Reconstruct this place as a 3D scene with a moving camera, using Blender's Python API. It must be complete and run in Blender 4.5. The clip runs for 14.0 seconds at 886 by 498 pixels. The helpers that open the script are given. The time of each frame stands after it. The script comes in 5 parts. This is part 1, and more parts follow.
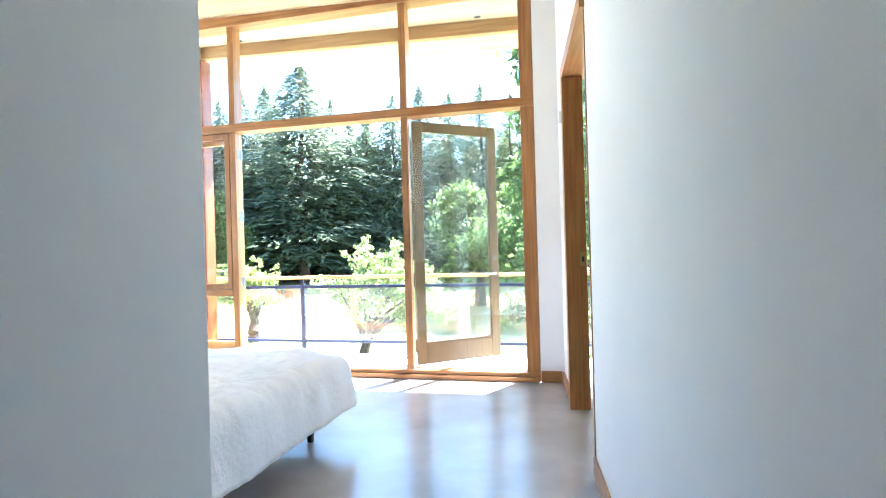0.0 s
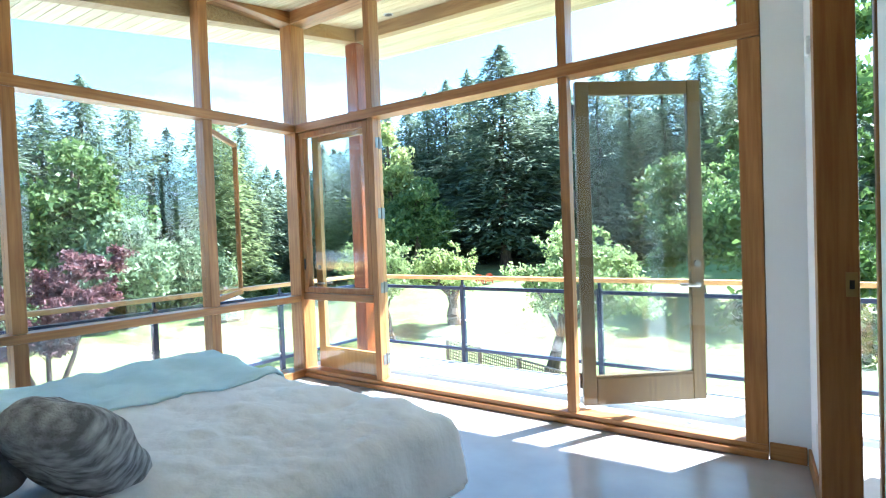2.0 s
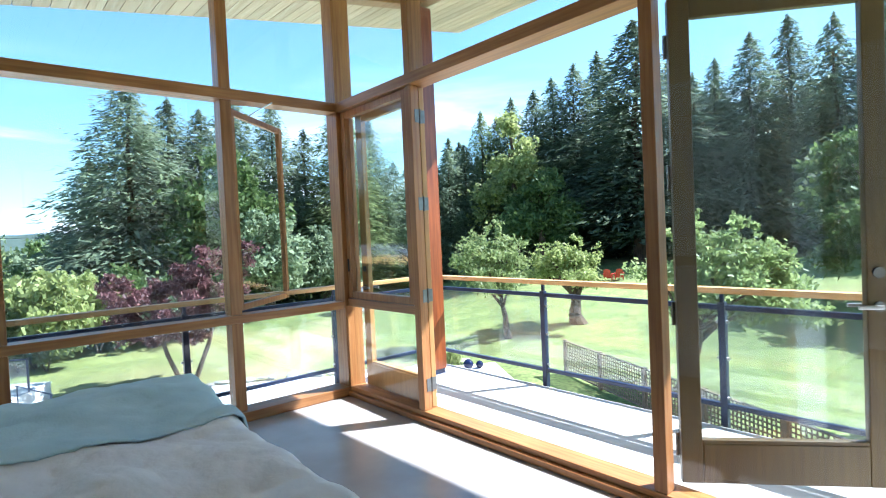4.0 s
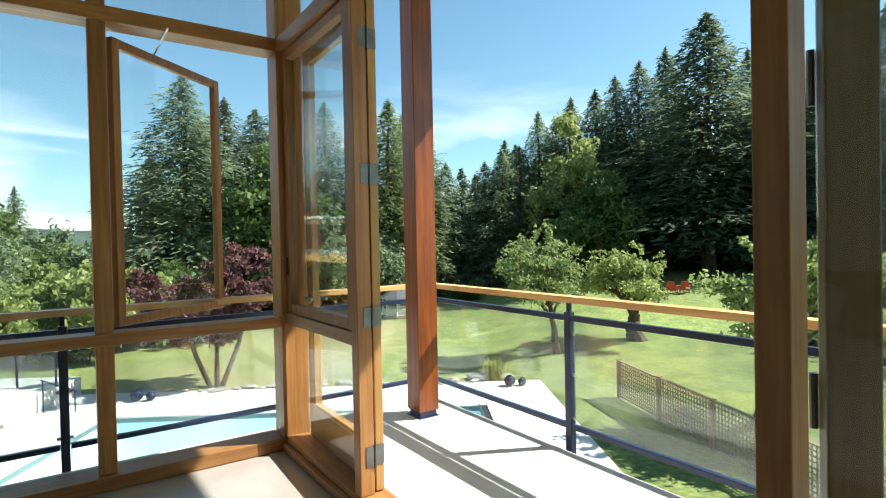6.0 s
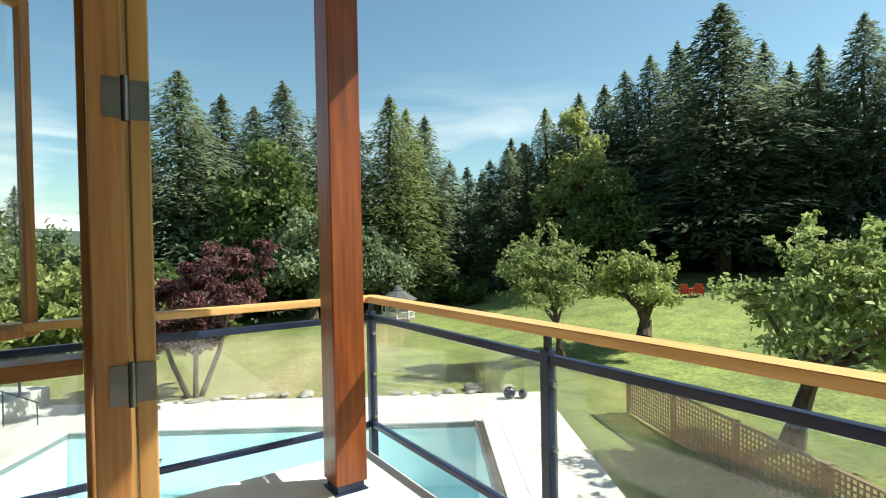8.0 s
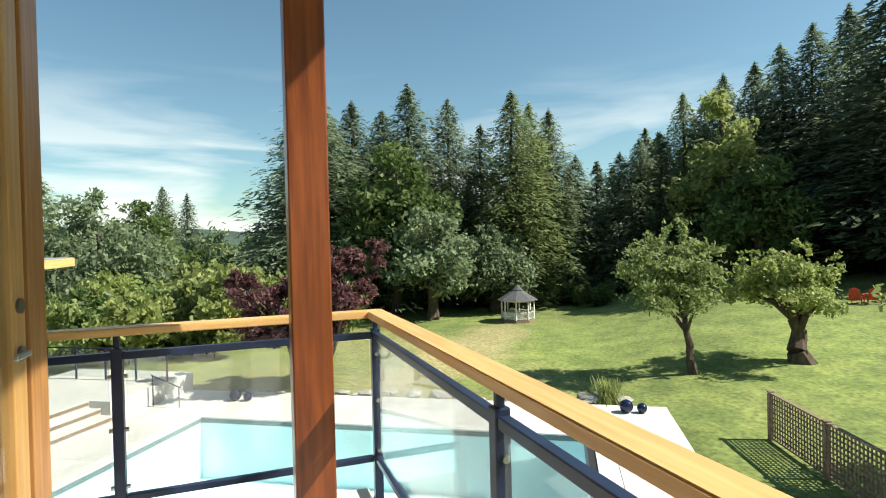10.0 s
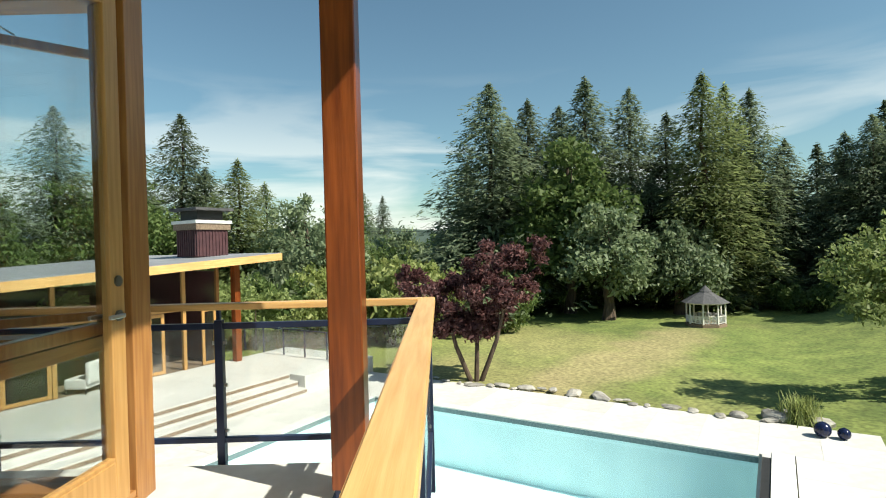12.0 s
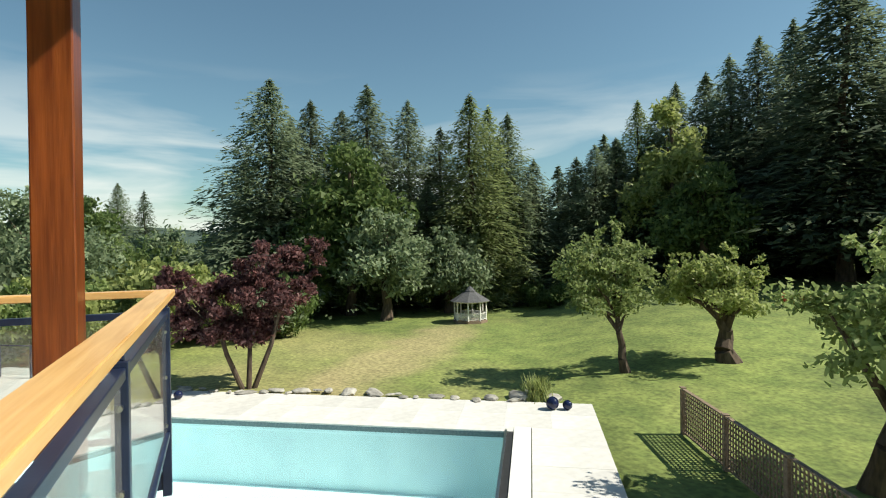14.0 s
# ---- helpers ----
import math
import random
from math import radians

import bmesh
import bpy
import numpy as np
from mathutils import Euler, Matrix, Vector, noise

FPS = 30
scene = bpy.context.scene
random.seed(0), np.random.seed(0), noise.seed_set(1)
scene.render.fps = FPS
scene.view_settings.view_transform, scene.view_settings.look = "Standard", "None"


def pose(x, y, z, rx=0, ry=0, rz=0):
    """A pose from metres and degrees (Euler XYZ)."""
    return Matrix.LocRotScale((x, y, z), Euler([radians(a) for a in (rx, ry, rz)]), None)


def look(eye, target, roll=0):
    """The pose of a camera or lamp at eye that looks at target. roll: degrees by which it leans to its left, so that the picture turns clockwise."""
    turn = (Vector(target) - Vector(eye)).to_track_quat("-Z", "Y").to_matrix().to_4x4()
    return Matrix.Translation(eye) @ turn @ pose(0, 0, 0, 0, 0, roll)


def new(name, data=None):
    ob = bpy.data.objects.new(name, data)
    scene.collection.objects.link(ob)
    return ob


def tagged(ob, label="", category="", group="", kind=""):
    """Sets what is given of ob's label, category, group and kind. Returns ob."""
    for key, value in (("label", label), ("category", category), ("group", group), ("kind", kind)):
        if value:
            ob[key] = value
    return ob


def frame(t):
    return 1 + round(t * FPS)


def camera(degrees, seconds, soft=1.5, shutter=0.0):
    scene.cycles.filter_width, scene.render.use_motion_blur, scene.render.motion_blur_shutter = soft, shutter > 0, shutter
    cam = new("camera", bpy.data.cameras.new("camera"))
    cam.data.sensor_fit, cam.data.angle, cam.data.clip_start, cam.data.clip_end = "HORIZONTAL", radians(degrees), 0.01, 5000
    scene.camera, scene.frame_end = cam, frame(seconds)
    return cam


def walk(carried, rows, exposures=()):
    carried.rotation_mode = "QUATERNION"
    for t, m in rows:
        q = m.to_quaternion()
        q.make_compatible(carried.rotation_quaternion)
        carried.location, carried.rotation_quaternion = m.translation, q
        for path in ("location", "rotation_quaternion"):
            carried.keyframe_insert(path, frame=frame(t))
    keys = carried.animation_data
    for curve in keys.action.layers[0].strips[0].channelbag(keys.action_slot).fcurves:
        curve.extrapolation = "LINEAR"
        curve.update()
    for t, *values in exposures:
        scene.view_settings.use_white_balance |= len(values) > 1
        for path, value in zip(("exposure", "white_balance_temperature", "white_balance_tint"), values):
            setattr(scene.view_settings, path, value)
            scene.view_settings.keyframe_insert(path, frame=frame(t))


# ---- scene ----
cam = camera(78.3, 14.0, soft=1.1)
PATH = [
    (0, (0.847, -0.276, 1.286), (0.367, 1.665, 1.285), -1.6),
    (0.5, (0.923, 0.118, 1.389), (0.246, 1.999, 1.356), -1.5),
    (1, (0.862, 0.439, 1.394), (0.035, 2.26, 1.36), -1.7),
    (1.5, (0.853, 0.755, 1.439), (-0.16, 2.478, 1.396), -1.8),
    (2, (0.811, 1.047, 1.462), (-0.349, 2.674, 1.413), -2.1),
    (2.5, (0.756, 1.321, 1.451), (-0.509, 2.869, 1.406), -2.4),
    (3, (0.748, 1.669, 1.458), (-0.614, 3.133, 1.411), -2.4),
    (3.5, (0.691, 2.002, 1.454), (-0.753, 3.384, 1.403), -2.4),
    (4, (0.585, 2.338, 1.455), (-0.931, 3.641, 1.401), -2.6),
    (4.2, (0.535, 2.466, 1.447), (-0.994, 3.756, 1.394), -2.6),
    (6.3, (-0.414, 3.947, 1.321), (-2.068, 5.072, 1.295), -1.2),
    (6.5, (-0.495, 4.062, 1.303), (-2.15, 5.184, 1.278), -1.3),
    (7, (-0.732, 4.361, 1.306), (-2.392, 5.475, 1.28), -1.1),
    (7.2, (-0.833, 4.475, 1.312), (-2.490, 5.592, 1.286), -1.1),
    (9.5, (-1.386, 5.649, 1.339), (-3.181, 6.531, 1.315), -1.4),
    (10, (-1.353, 5.872, 1.358), (-3.234, 6.55, 1.335), -1.4),
    (10.5, (-1.324, 6.102, 1.361), (-3.264, 6.587, 1.34), -1.7),
    (11, (-1.294, 6.33, 1.367), (-3.267, 6.653, 1.347), -1.7),
    (11.5, (-1.169, 6.515, 1.33), (-3.161, 6.692, 1.317), -1.7),
    (12, (-1.014, 6.685, 1.303), (-3.014, 6.697, 1.289), -1.5),
    (12.5, (-0.916, 6.772, 1.279), (-2.914, 6.682, 1.263), -1.6),
    (13, (-0.88, 6.825, 1.246), (-2.873, 6.989, 1.229), -1.5),
    (13.5, (-0.843, 6.852, 1.211), (-2.783, 7.339, 1.197), -1.0),
    (14, (-0.805, 6.884, 1.217), (-2.649, 7.656, 1.203), -0.7),
]
EXPOSURES = [(0.0, 4.1, 5550, 18), (1.0, 3.6, 5350, 14), (2.0, 3.0, 5150, 9), (3.0, 2.45, 5100, 11), (4.2, 1.92, 5400, 12), (6.3, 1.2, 6500, 2), (9.3, 0.85, 6850, 4), (11.0, 0.7, 6850, 4), (14.0, 0.44, 6850, 4)]
walk(cam, [(t, look(eye, target, roll)) for t, eye, target, roll in PATH], EXPOSURES)

# ---------------------------------------------------------------- light
SUN = Vector((0.46, 0.89, 1.06)).normalized()
sun = new("sun", bpy.data.lights.new("sun", "SUN"))
sun.data.energy, sun.data.angle, sun.data.color = 5.0, radians(0.5), (1.0, 0.95, 0.87)
sun.matrix_world = look(SUN * 60, (0, 0, 0))
world = bpy.data.worlds.new("sky")
scene.world = world
world.use_nodes = True
wt = world.node_tree
wt.nodes.clear()


def sky_world(t):
    n, l = t.nodes, t.links
    out, bg = n.new("ShaderNodeOutputWorld"), n.new("ShaderNodeBackground")
    sky = n.new("ShaderNodeTexSky")
    sky.sky_type, sky.sun_disc = "NISHITA", False
    sky.sun_elevation, sky.sun_rotation = math.asin(SUN.z), math.atan2(SUN.x, SUN.y)
    sky.air_density, sky.dust_density, sky.ozone_density = 1.0, 0.6, 1.6
    co, mp = n.new("ShaderNodeTexCoord"), n.new("ShaderNodeMapping")
    mp.inputs["Scale"].default_value = (1.3, 1.3, 8.0)
    nz = n.new("ShaderNodeTexNoise")
    nz.inputs["Scale"].default_value, nz.inputs["Detail"].default_value = 1.7, 7
    nz.inputs["Distortion"].default_value = 0.5
    ramp = n.new("ShaderNodeValToRGB")
    ramp.color_ramp.elements[0].position, ramp.color_ramp.elements[1].position = 0.47, 0.62
    sep, band = n.new("ShaderNodeSeparateXYZ"), n.new("ShaderNodeValToRGB")
    e = band.color_ramp.elements
    e[0].position, e[0].color, e[1].position, e[1].color = 0.02, (0.95, 0.95, 0.95, 1), 0.30, (0, 0, 0, 1)
    mul, mix = n.new("ShaderNodeMath"), n.new("ShaderNodeMixRGB")
    mul.operation = "MULTIPLY"
    mix.inputs[2].default_value = (9.0, 9.2, 9.2, 1)
    l.new(co.outputs["Generated"], mp.inputs[0])
    l.new(mp.outputs[0], nz.inputs["Vector"])
    l.new(nz.outputs["Fac"], ramp.inputs[0])
    l.new(co.outputs["Generated"], sep.inputs[0])
    l.new(sep.outputs["Z"], band.inputs[0])
    l.new(ramp.outputs[0], mul.inputs[0])
    l.new(band.outputs[0], mul.inputs[1])
    l.new(mul.outputs[0], mix.inputs[0])
    tint = n.new("ShaderNodeMixRGB")
    tint.blend_type, tint.inputs[0].default_value, tint.inputs[2].default_value = "MULTIPLY", 1.0, (0.87, 1.045, 1.0, 1)
    l.new(sky.outputs[0], tint.inputs[1])
    l.new(tint.outputs[0], mix.inputs[1])
    l.new(mix.outputs[0], bg.inputs[0])
    bg.inputs[1].default_value = 0.082
    l.new(bg.outputs[0], out.inputs[0])


sky_world(wt)


# ---------------------------------------------------------------- materials
def mat(name, col, col2=None, scale=4.0, rough=0.6, metal=0.0, bump=0.0, bscale=40.0, stretch=(1, 1, 1), detail=6, spread=0.0, island=0.0, spec=0.5, stain=0.0, stain_scale=0.6, lo=0.35, hi=0.65):
    """Noise between two colours at one scale, a broad stain at another, and fine relief."""
    m = bpy.data.materials.new(name)
    m.use_nodes = True
    n, l = m.node_tree.nodes, m.node_tree.links
    b = n["Principled BSDF"]
    b.inputs["Roughness"].default_value, b.inputs["Metallic"].default_value = rough, metal
    b.inputs["Specular IOR Level"].default_value = spec
    co, mp = n.new("ShaderNodeTexCoord"), n.new("ShaderNodeMapping")
    mp.inputs["Scale"].default_value = stretch
    l.new(co.outputs["Object"], mp.inputs[0])
    nz, ramp = n.new("ShaderNodeTexNoise"), n.new("ShaderNodeValToRGB")
    nz.inputs["Scale"].default_value, nz.inputs["Detail"].default_value = scale, detail
    col2 = col2 or tuple(c * 0.85 for c in col)
    ramp.color_ramp.elements[0].color, ramp.color_ramp.elements[1].color = (*col2, 1), (*col, 1)
    ramp.color_ramp.elements[0].position, ramp.color_ramp.elements[1].position = lo, hi
    l.new(mp.outputs[0], nz.inputs["Vector"])
    l.new(nz.outputs["Fac"], ramp.inputs[0])
    last = ramp.outputs[0]
    if stain:
        nz2, mx, mr = n.new("ShaderNodeTexNoise"), n.new("ShaderNodeMixRGB"), n.new("ShaderNodeMapRange")
        nz2.inputs["Scale"].default_value, nz2.inputs["Detail"].default_value = stain_scale, 4
        mr.inputs["From Min"].default_value, mr.inputs["From Max"].default_value = 0.35, 0.7
        mr.inputs["To Min"].default_value, mr.inputs["To Max"].default_value = 1.0 - stain, 1.0 + stain * 0.4
        mx.blend_type, mx.inputs[0].default_value = "MULTIPLY", 1.0
        l.new(co.outputs["Object"], nz2.inputs["Vector"])
        l.new(nz2.outputs["Fac"], mr.inputs["Value"])
        l.new(last, mx.inputs[1])
        l.new(mr.outputs[0], mx.inputs[2])
        last = mx.outputs[0]
    if spread or island:
        src = n.new("ShaderNodeObjectInfo").outputs["Random"] if spread else n.new("ShaderNodeNewGeometry").outputs["Random Per Island"]
        k = spread or island
        hsv, mr = n.new("ShaderNodeHueSaturation"), n.new("ShaderNodeMapRange")
        mr.inputs["To Min"].default_value, mr.inputs["To Max"].default_value = 1 - k, 1 + k
        l.new(src, mr.inputs["Value"])
        l.new(mr.outputs[0], hsv.inputs["Value"])
        l.new(last, hsv.inputs["Color"])
        last = hsv.outputs[0]
    l.new(last, b.inputs["Base Color"])
    if bump:
        nb, bp = n.new("ShaderNodeTexNoise"), n.new("ShaderNodeBump")
        nb.inputs["Scale"].default_value, nb.inputs["Detail"].default_value = bscale, 4
        bp.inputs["Strength"].default_value, bp.inputs["Distance"].default_value = bump, 0.01
        l.new(mp.outputs[0], nb.inputs["Vector"])
        l.new(nb.outputs["Fac"], bp.inputs["Height"])
        l.new(bp.outputs[0], b.inputs["Normal"])
    return m


def leaf_mat(name, col, col2, glow=0.35, k=0.45):
    """Leaves: diffuse and some light passing through, each leaf its own shade."""
    m = bpy.data.materials.new(name)
    m.use_nodes = True
    n, l = m.node_tree.nodes, m.node_tree.links
    b, out = n["Principled BSDF"], n["Material Output"]
    g, ramp = n.new("ShaderNodeNewGeometry"), n.new("ShaderNodeValToRGB")
    ramp.color_ramp.elements[0].color, ramp.color_ramp.elements[1].color = (*col2, 1), (*col, 1)
    oi, hsv, mr = n.new("ShaderNodeObjectInfo"), n.new("ShaderNodeHueSaturation"), n.new("ShaderNodeMapRange")
    mr.inputs["To Min"].default_value, mr.inputs["To Max"].default_value = 1 - k * 0.5, 1 + k * 0.5
    l.new(g.outputs["Random Per Island"], ramp.inputs[0])
    l.new(oi.outputs["Random"], mr.inputs["Value"])
    l.new(mr.outputs[0], hsv.inputs["Value"])
    l.new(ramp.outputs[0], hsv.inputs["Color"])
    l.new(hsv.outputs[0], b.inputs["Base Color"])
    b.inputs["Roughness"].default_value, b.inputs["Specular IOR Level"].default_value = 0.55, 0.3
    tr, mix = n.new("ShaderNodeBsdfTranslucent"), n.new("ShaderNodeMixShader")
    l.new(hsv.outputs[0], tr.inputs["Color"])
    mix.inputs[0].default_value = glow
    l.new(b.outputs[0], mix.inputs[1])
    l.new(tr.outputs[0], mix.inputs[2])
    l.new(mix.outputs[0], out.inputs["Surface"])
    return m


def glass_mat(name, tint=(0.965, 0.98, 0.975), gain=1.0, dust=0.0):
    """A thin pane: clear, with the mirror image that its angle gives, and a film of dust in streaks."""
    m = bpy.data.materials.new(name)
    m.use_nodes = True
    n, l = m.node_tree.nodes, m.node_tree.links
    n.remove(n["Principled BSDF"])
    tr, gl, mix, fr = n.new("ShaderNodeBsdfTransparent"), n.new("ShaderNodeBsdfGlossy"), n.new("ShaderNodeMixShader"), n.new("ShaderNodeLayerWeight")
    tr.inputs[0].default_value = (*tint, 1)
    gl.inputs["Roughness"].default_value = 0.01
    fr.inputs["Blend"].default_value = 0.5
    pw, mu = n.new("ShaderNodeMath"), n.new("ShaderNodeMath")
    pw.operation, pw.inputs[1].default_value = "POWER", 5.0
    mu.operation, mu.inputs[1].default_value, mu.inputs[2].default_value = "MULTIPLY_ADD", 0.8 * gain, 0.04 * gain
    l.new(fr.outputs["Facing"], pw.inputs[0])
    l.new(pw.outputs[0], mu.inputs[0])
    l.new(mu.outputs[0], mix.inputs[0])
    l.new(tr.outputs[0], mix.inputs[1])
    l.new(gl.outputs[0], mix.inputs[2])
    last = mix.outputs[0]
    if dust:
        df, film, co, mp, nz, mr = n.new("ShaderNodeBsdfDiffuse"), n.new("ShaderNodeMixShader"), n.new("ShaderNodeTexCoord"), n.new("ShaderNodeMapping"), n.new("ShaderNodeTexNoise"), n.new("ShaderNodeMapRange")
        df.inputs[0].default_value = (0.7, 0.7, 0.68, 1)
        mp.inputs["Scale"].default_value = (1.0, 1.0, 0.35)
        nz.inputs["Scale"].default_value, nz.inputs["Detail"].default_value = 2.5, 6
        mr.inputs["From Min"].default_value, mr.inputs["From Max"].default_value = 0.35, 0.7
        mr.inputs["To Min"].default_value, mr.inputs["To Max"].default_value = dust * 0.4, dust * 1.5
        l.new(co.outputs["Object"], mp.inputs[0])
        l.new(mp.outputs[0], nz.inputs["Vector"])
        l.new(nz.outputs["Fac"], mr.inputs["Value"])
        l.new(mr.outputs[0], film.inputs[0])
        l.new(last, film.inputs[1])
        l.new(df.outputs[0], film.inputs[2])
        last = film.outputs[0]
    l.new(last, n["Material Output"].inputs["Surface"])
    return m


FIR_V = mat("fir_upright", (0.42, 0.20, 0.065), (0.30, 0.125, 0.038), 5, 0.38, stretch=(9, 9, 0.5), bump=0.06, bscale=14, stain=0.2, stain_scale=1.2, spread=0.14)
FIR_X = mat("fir_lengthwise_x", (0.42, 0.20, 0.065), (0.30, 0.125, 0.038), 5, 0.38, stretch=(0.5, 9, 9), bump=0.06, bscale=14, stain=0.2, stain_scale=1.2, spread=0.14)
FIR_Y = mat("fir_lengthwise_y", (0.42, 0.20, 0.065), (0.30, 0.125, 0.038), 5, 0.38, stretch=(9, 0.5, 9), bump=0.06, bscale=14, stain=0.2, stain_scale=1.2, spread=0.14)
LEAF_FRAME = mat("door_fir", (0.53, 0.30, 0.105), (0.43, 0.225, 0.072), 5, 0.4, stretch=(9, 9, 0.5), bump=0.05, bscale=14, stain=0.15, stain_scale=1.0)
# Dark olive finish, with the shade on door_2's room side put into the colour.
DARK_FIR = mat("shaded_dark_fir", (0.13, 0.085, 0.022), (0.09, 0.055, 0.014), 5, 0.4, stretch=(9, 9, 0.5), bump=0.05, bscale=14, stain=0.2, stain_scale=1.0)
CEDAR = mat("cedar_post", (0.27, 0.068, 0.014), (0.15, 0.032, 0.007), 5, 0.33, stretch=(7, 7, 0.4), bump=0.1, bscale=12, stain=0.3, stain_scale=1.3)
CAP_X = mat("cap_wood_x", (0.76, 0.48, 0.20), (0.64, 0.36, 0.13), 5, 0.4, stretch=(0.5, 10, 10), bump=0.06, bscale=14, stain=0.15, stain_scale=1.0)
CAP_Y = mat("cap_wood_y", (0.76, 0.48, 0.20), (0.64, 0.36, 0.13), 5, 0.4, stretch=(10, 0.5, 10), bump=0.06, bscale=14, stain=0.15, stain_scale=1.0)
SOFFIT = mat("soffit_boards", (0.62, 0.50, 0.31), (0.50, 0.37, 0.20), 4, 0.55, stretch=(0.5, 8, 8), bump=0.1, bscale=10, stain=0.15, island=0.14)
BEAM = mat("beam_wood", (0.36, 0.22, 0.09), (0.26, 0.14, 0.05), 4, 0.5, stretch=(0.5, 8, 8), bump=0.1, bscale=10)
PLASTER = mat("white_plaster", (0.84, 0.84, 0.845), (0.82, 0.82, 0.825), 3, 0.75, bump=0.03, bscale=160, stain=0.03, stain_scale=0.7)
CONCRETE_FLOOR = mat("polished_concrete", (0.46, 0.42, 0.39), (0.38, 0.345, 0.32), 2.2, 0.22, bump=0.015, bscale=60, stain=0.2, stain_scale=0.9)
DECK = mat("deck_coating", (0.68, 0.67, 0.65), (0.60, 0.59, 0.57), 6, 0.7, bump=0.06, bscale=150, stain=0.1, stain_scale=1.1)
PAVER = mat("pale_paving", (0.67, 0.655, 0.625), (0.59, 0.575, 0.55), 5, 0.85, bump=0.12, bscale=60, stain=0.12, stain_scale=0.5, spread=0.07)
STEEL = mat("navy_steel", (0.022, 0.035, 0.085), (0.016, 0.026, 0.065), 8, 0.35, metal=0.2, bump=0.02, bscale=90, stain=0.2, stain_scale=3)
NICKEL = mat("satin_nickel", (0.55, 0.55, 0.55), (0.45, 0.45, 0.45), 8, 0.3, metal=1.0)
HINGE = mat("dull_steel", (0.22, 0.22, 0.215), (0.16, 0.16, 0.155), 12, 0.45, metal=1.0)
BRASS = mat("aged_brass", (0.45, 0.33, 0.14), (0.33, 0.23, 0.09), 10, 0.35, metal=1.0)
BLACK = mat("black_gap", (0.03, 0.03, 0.032), (0.02, 0.02, 0.02), 5, 0.6)
GLASS = glass_mat("window_glass")
RAIL_GLASS = glass_mat("rail_glass", (0.95, 0.975, 0.97), 1.3, 0.07)
GLASS_EDGE = mat("glass_edge", (0.10, 0.32, 0.30), (0.07, 0.25, 0.24), 5, 0.1)
LINEN = mat("white_duvet", (0.80, 0.77, 0.755), (0.75, 0.72, 0.705), 3, 0.9, bump=0.5, bscale=26, stain=0.05)
SHEET = mat("white_cotton", (0.72, 0.71, 0.71), (0.66, 0.65, 0.65), 5, 0.9, bump=0.15, bscale=50)
TEAL = mat("pale_teal_throw", (0.52, 0.65, 0.67), (0.44, 0.58, 0.61), 5, 0.95, bump=0.25, bscale=90)
FUR = mat("grey_fur", (0.56, 0.54, 0.54), (0.15, 0.14, 0.15), 7, 0.95, bump=1.0, bscale=70, stretch=(1.6, 1.6, 6), lo=0.36, hi=0.64)
GREYFAB = mat("grey_fabric", (0.22, 0.22, 0.23), (0.17, 0.17, 0.18), 30, 0.95, bump=0.2, bscale=150)
BARK = mat("bark", (0.12, 0.085, 0.06), (0.05, 0.035, 0.026), 3, 0.95, bump=0.8, bscale=9, stretch=(3, 3, 0.7))
STONE = mat("fieldstone", (0.42, 0.40, 0.36), (0.24, 0.225, 0.20), 4, 0.9, bump=0.6, bscale=9, spread=0.25)
GLAZE = mat("navy_glaze", (0.012, 0.018, 0.06), (0.008, 0.012, 0.04), 5, 0.12)
FENCEW = mat("weathered_cedar", (0.27, 0.20, 0.14), (0.17, 0.12, 0.085), 5, 0.85, bump=0.25, bscale=20, stretch=(3, 3, 3), spread=0.12)
WHITEP = mat("white_paint", (0.78, 0.77, 0.74), (0.70, 0.69, 0.66), 5, 0.6)
DARKSHINGLE = mat("dark_shingle", (0.14, 0.14, 0.145), (0.08, 0.08, 0.085), 7, 0.95, bump=0.4, bscale=20, spec=0.1)
SHINGLE = mat("grey_shingle", (0.10, 0.10, 0.105), (0.06, 0.06, 0.065), 7, 0.9, bump=0.4, bscale=20)
METALROOF = mat("grey_membrane", (0.30, 0.31, 0.33), (0.24, 0.25, 0.27), 2, 0.6, bump=0.04, bscale=30, stain=0.15)
PLUMSIDING = mat("plum_siding", (0.085, 0.035, 0.04), (0.06, 0.025, 0.03), 5, 0.6)
REDP = mat("red_paint", (0.55, 0.06, 0.03), (0.45, 0.045, 0.02), 5, 0.5)
DARKFAB = mat("dark_interior", (0.05, 0.045, 0.04), (0.035, 0.03, 0.028), 4, 0.8)
POOLWALL = mat("pool_plaster", (0.70, 0.88, 0.90), (0.65, 0.84, 0.87), 1.2, 0.7, stain=0.06)
TILE = mat("waterline_tile", (0.16, 0.22, 0.23), (0.10, 0.15, 0.16), 20, 0.3)


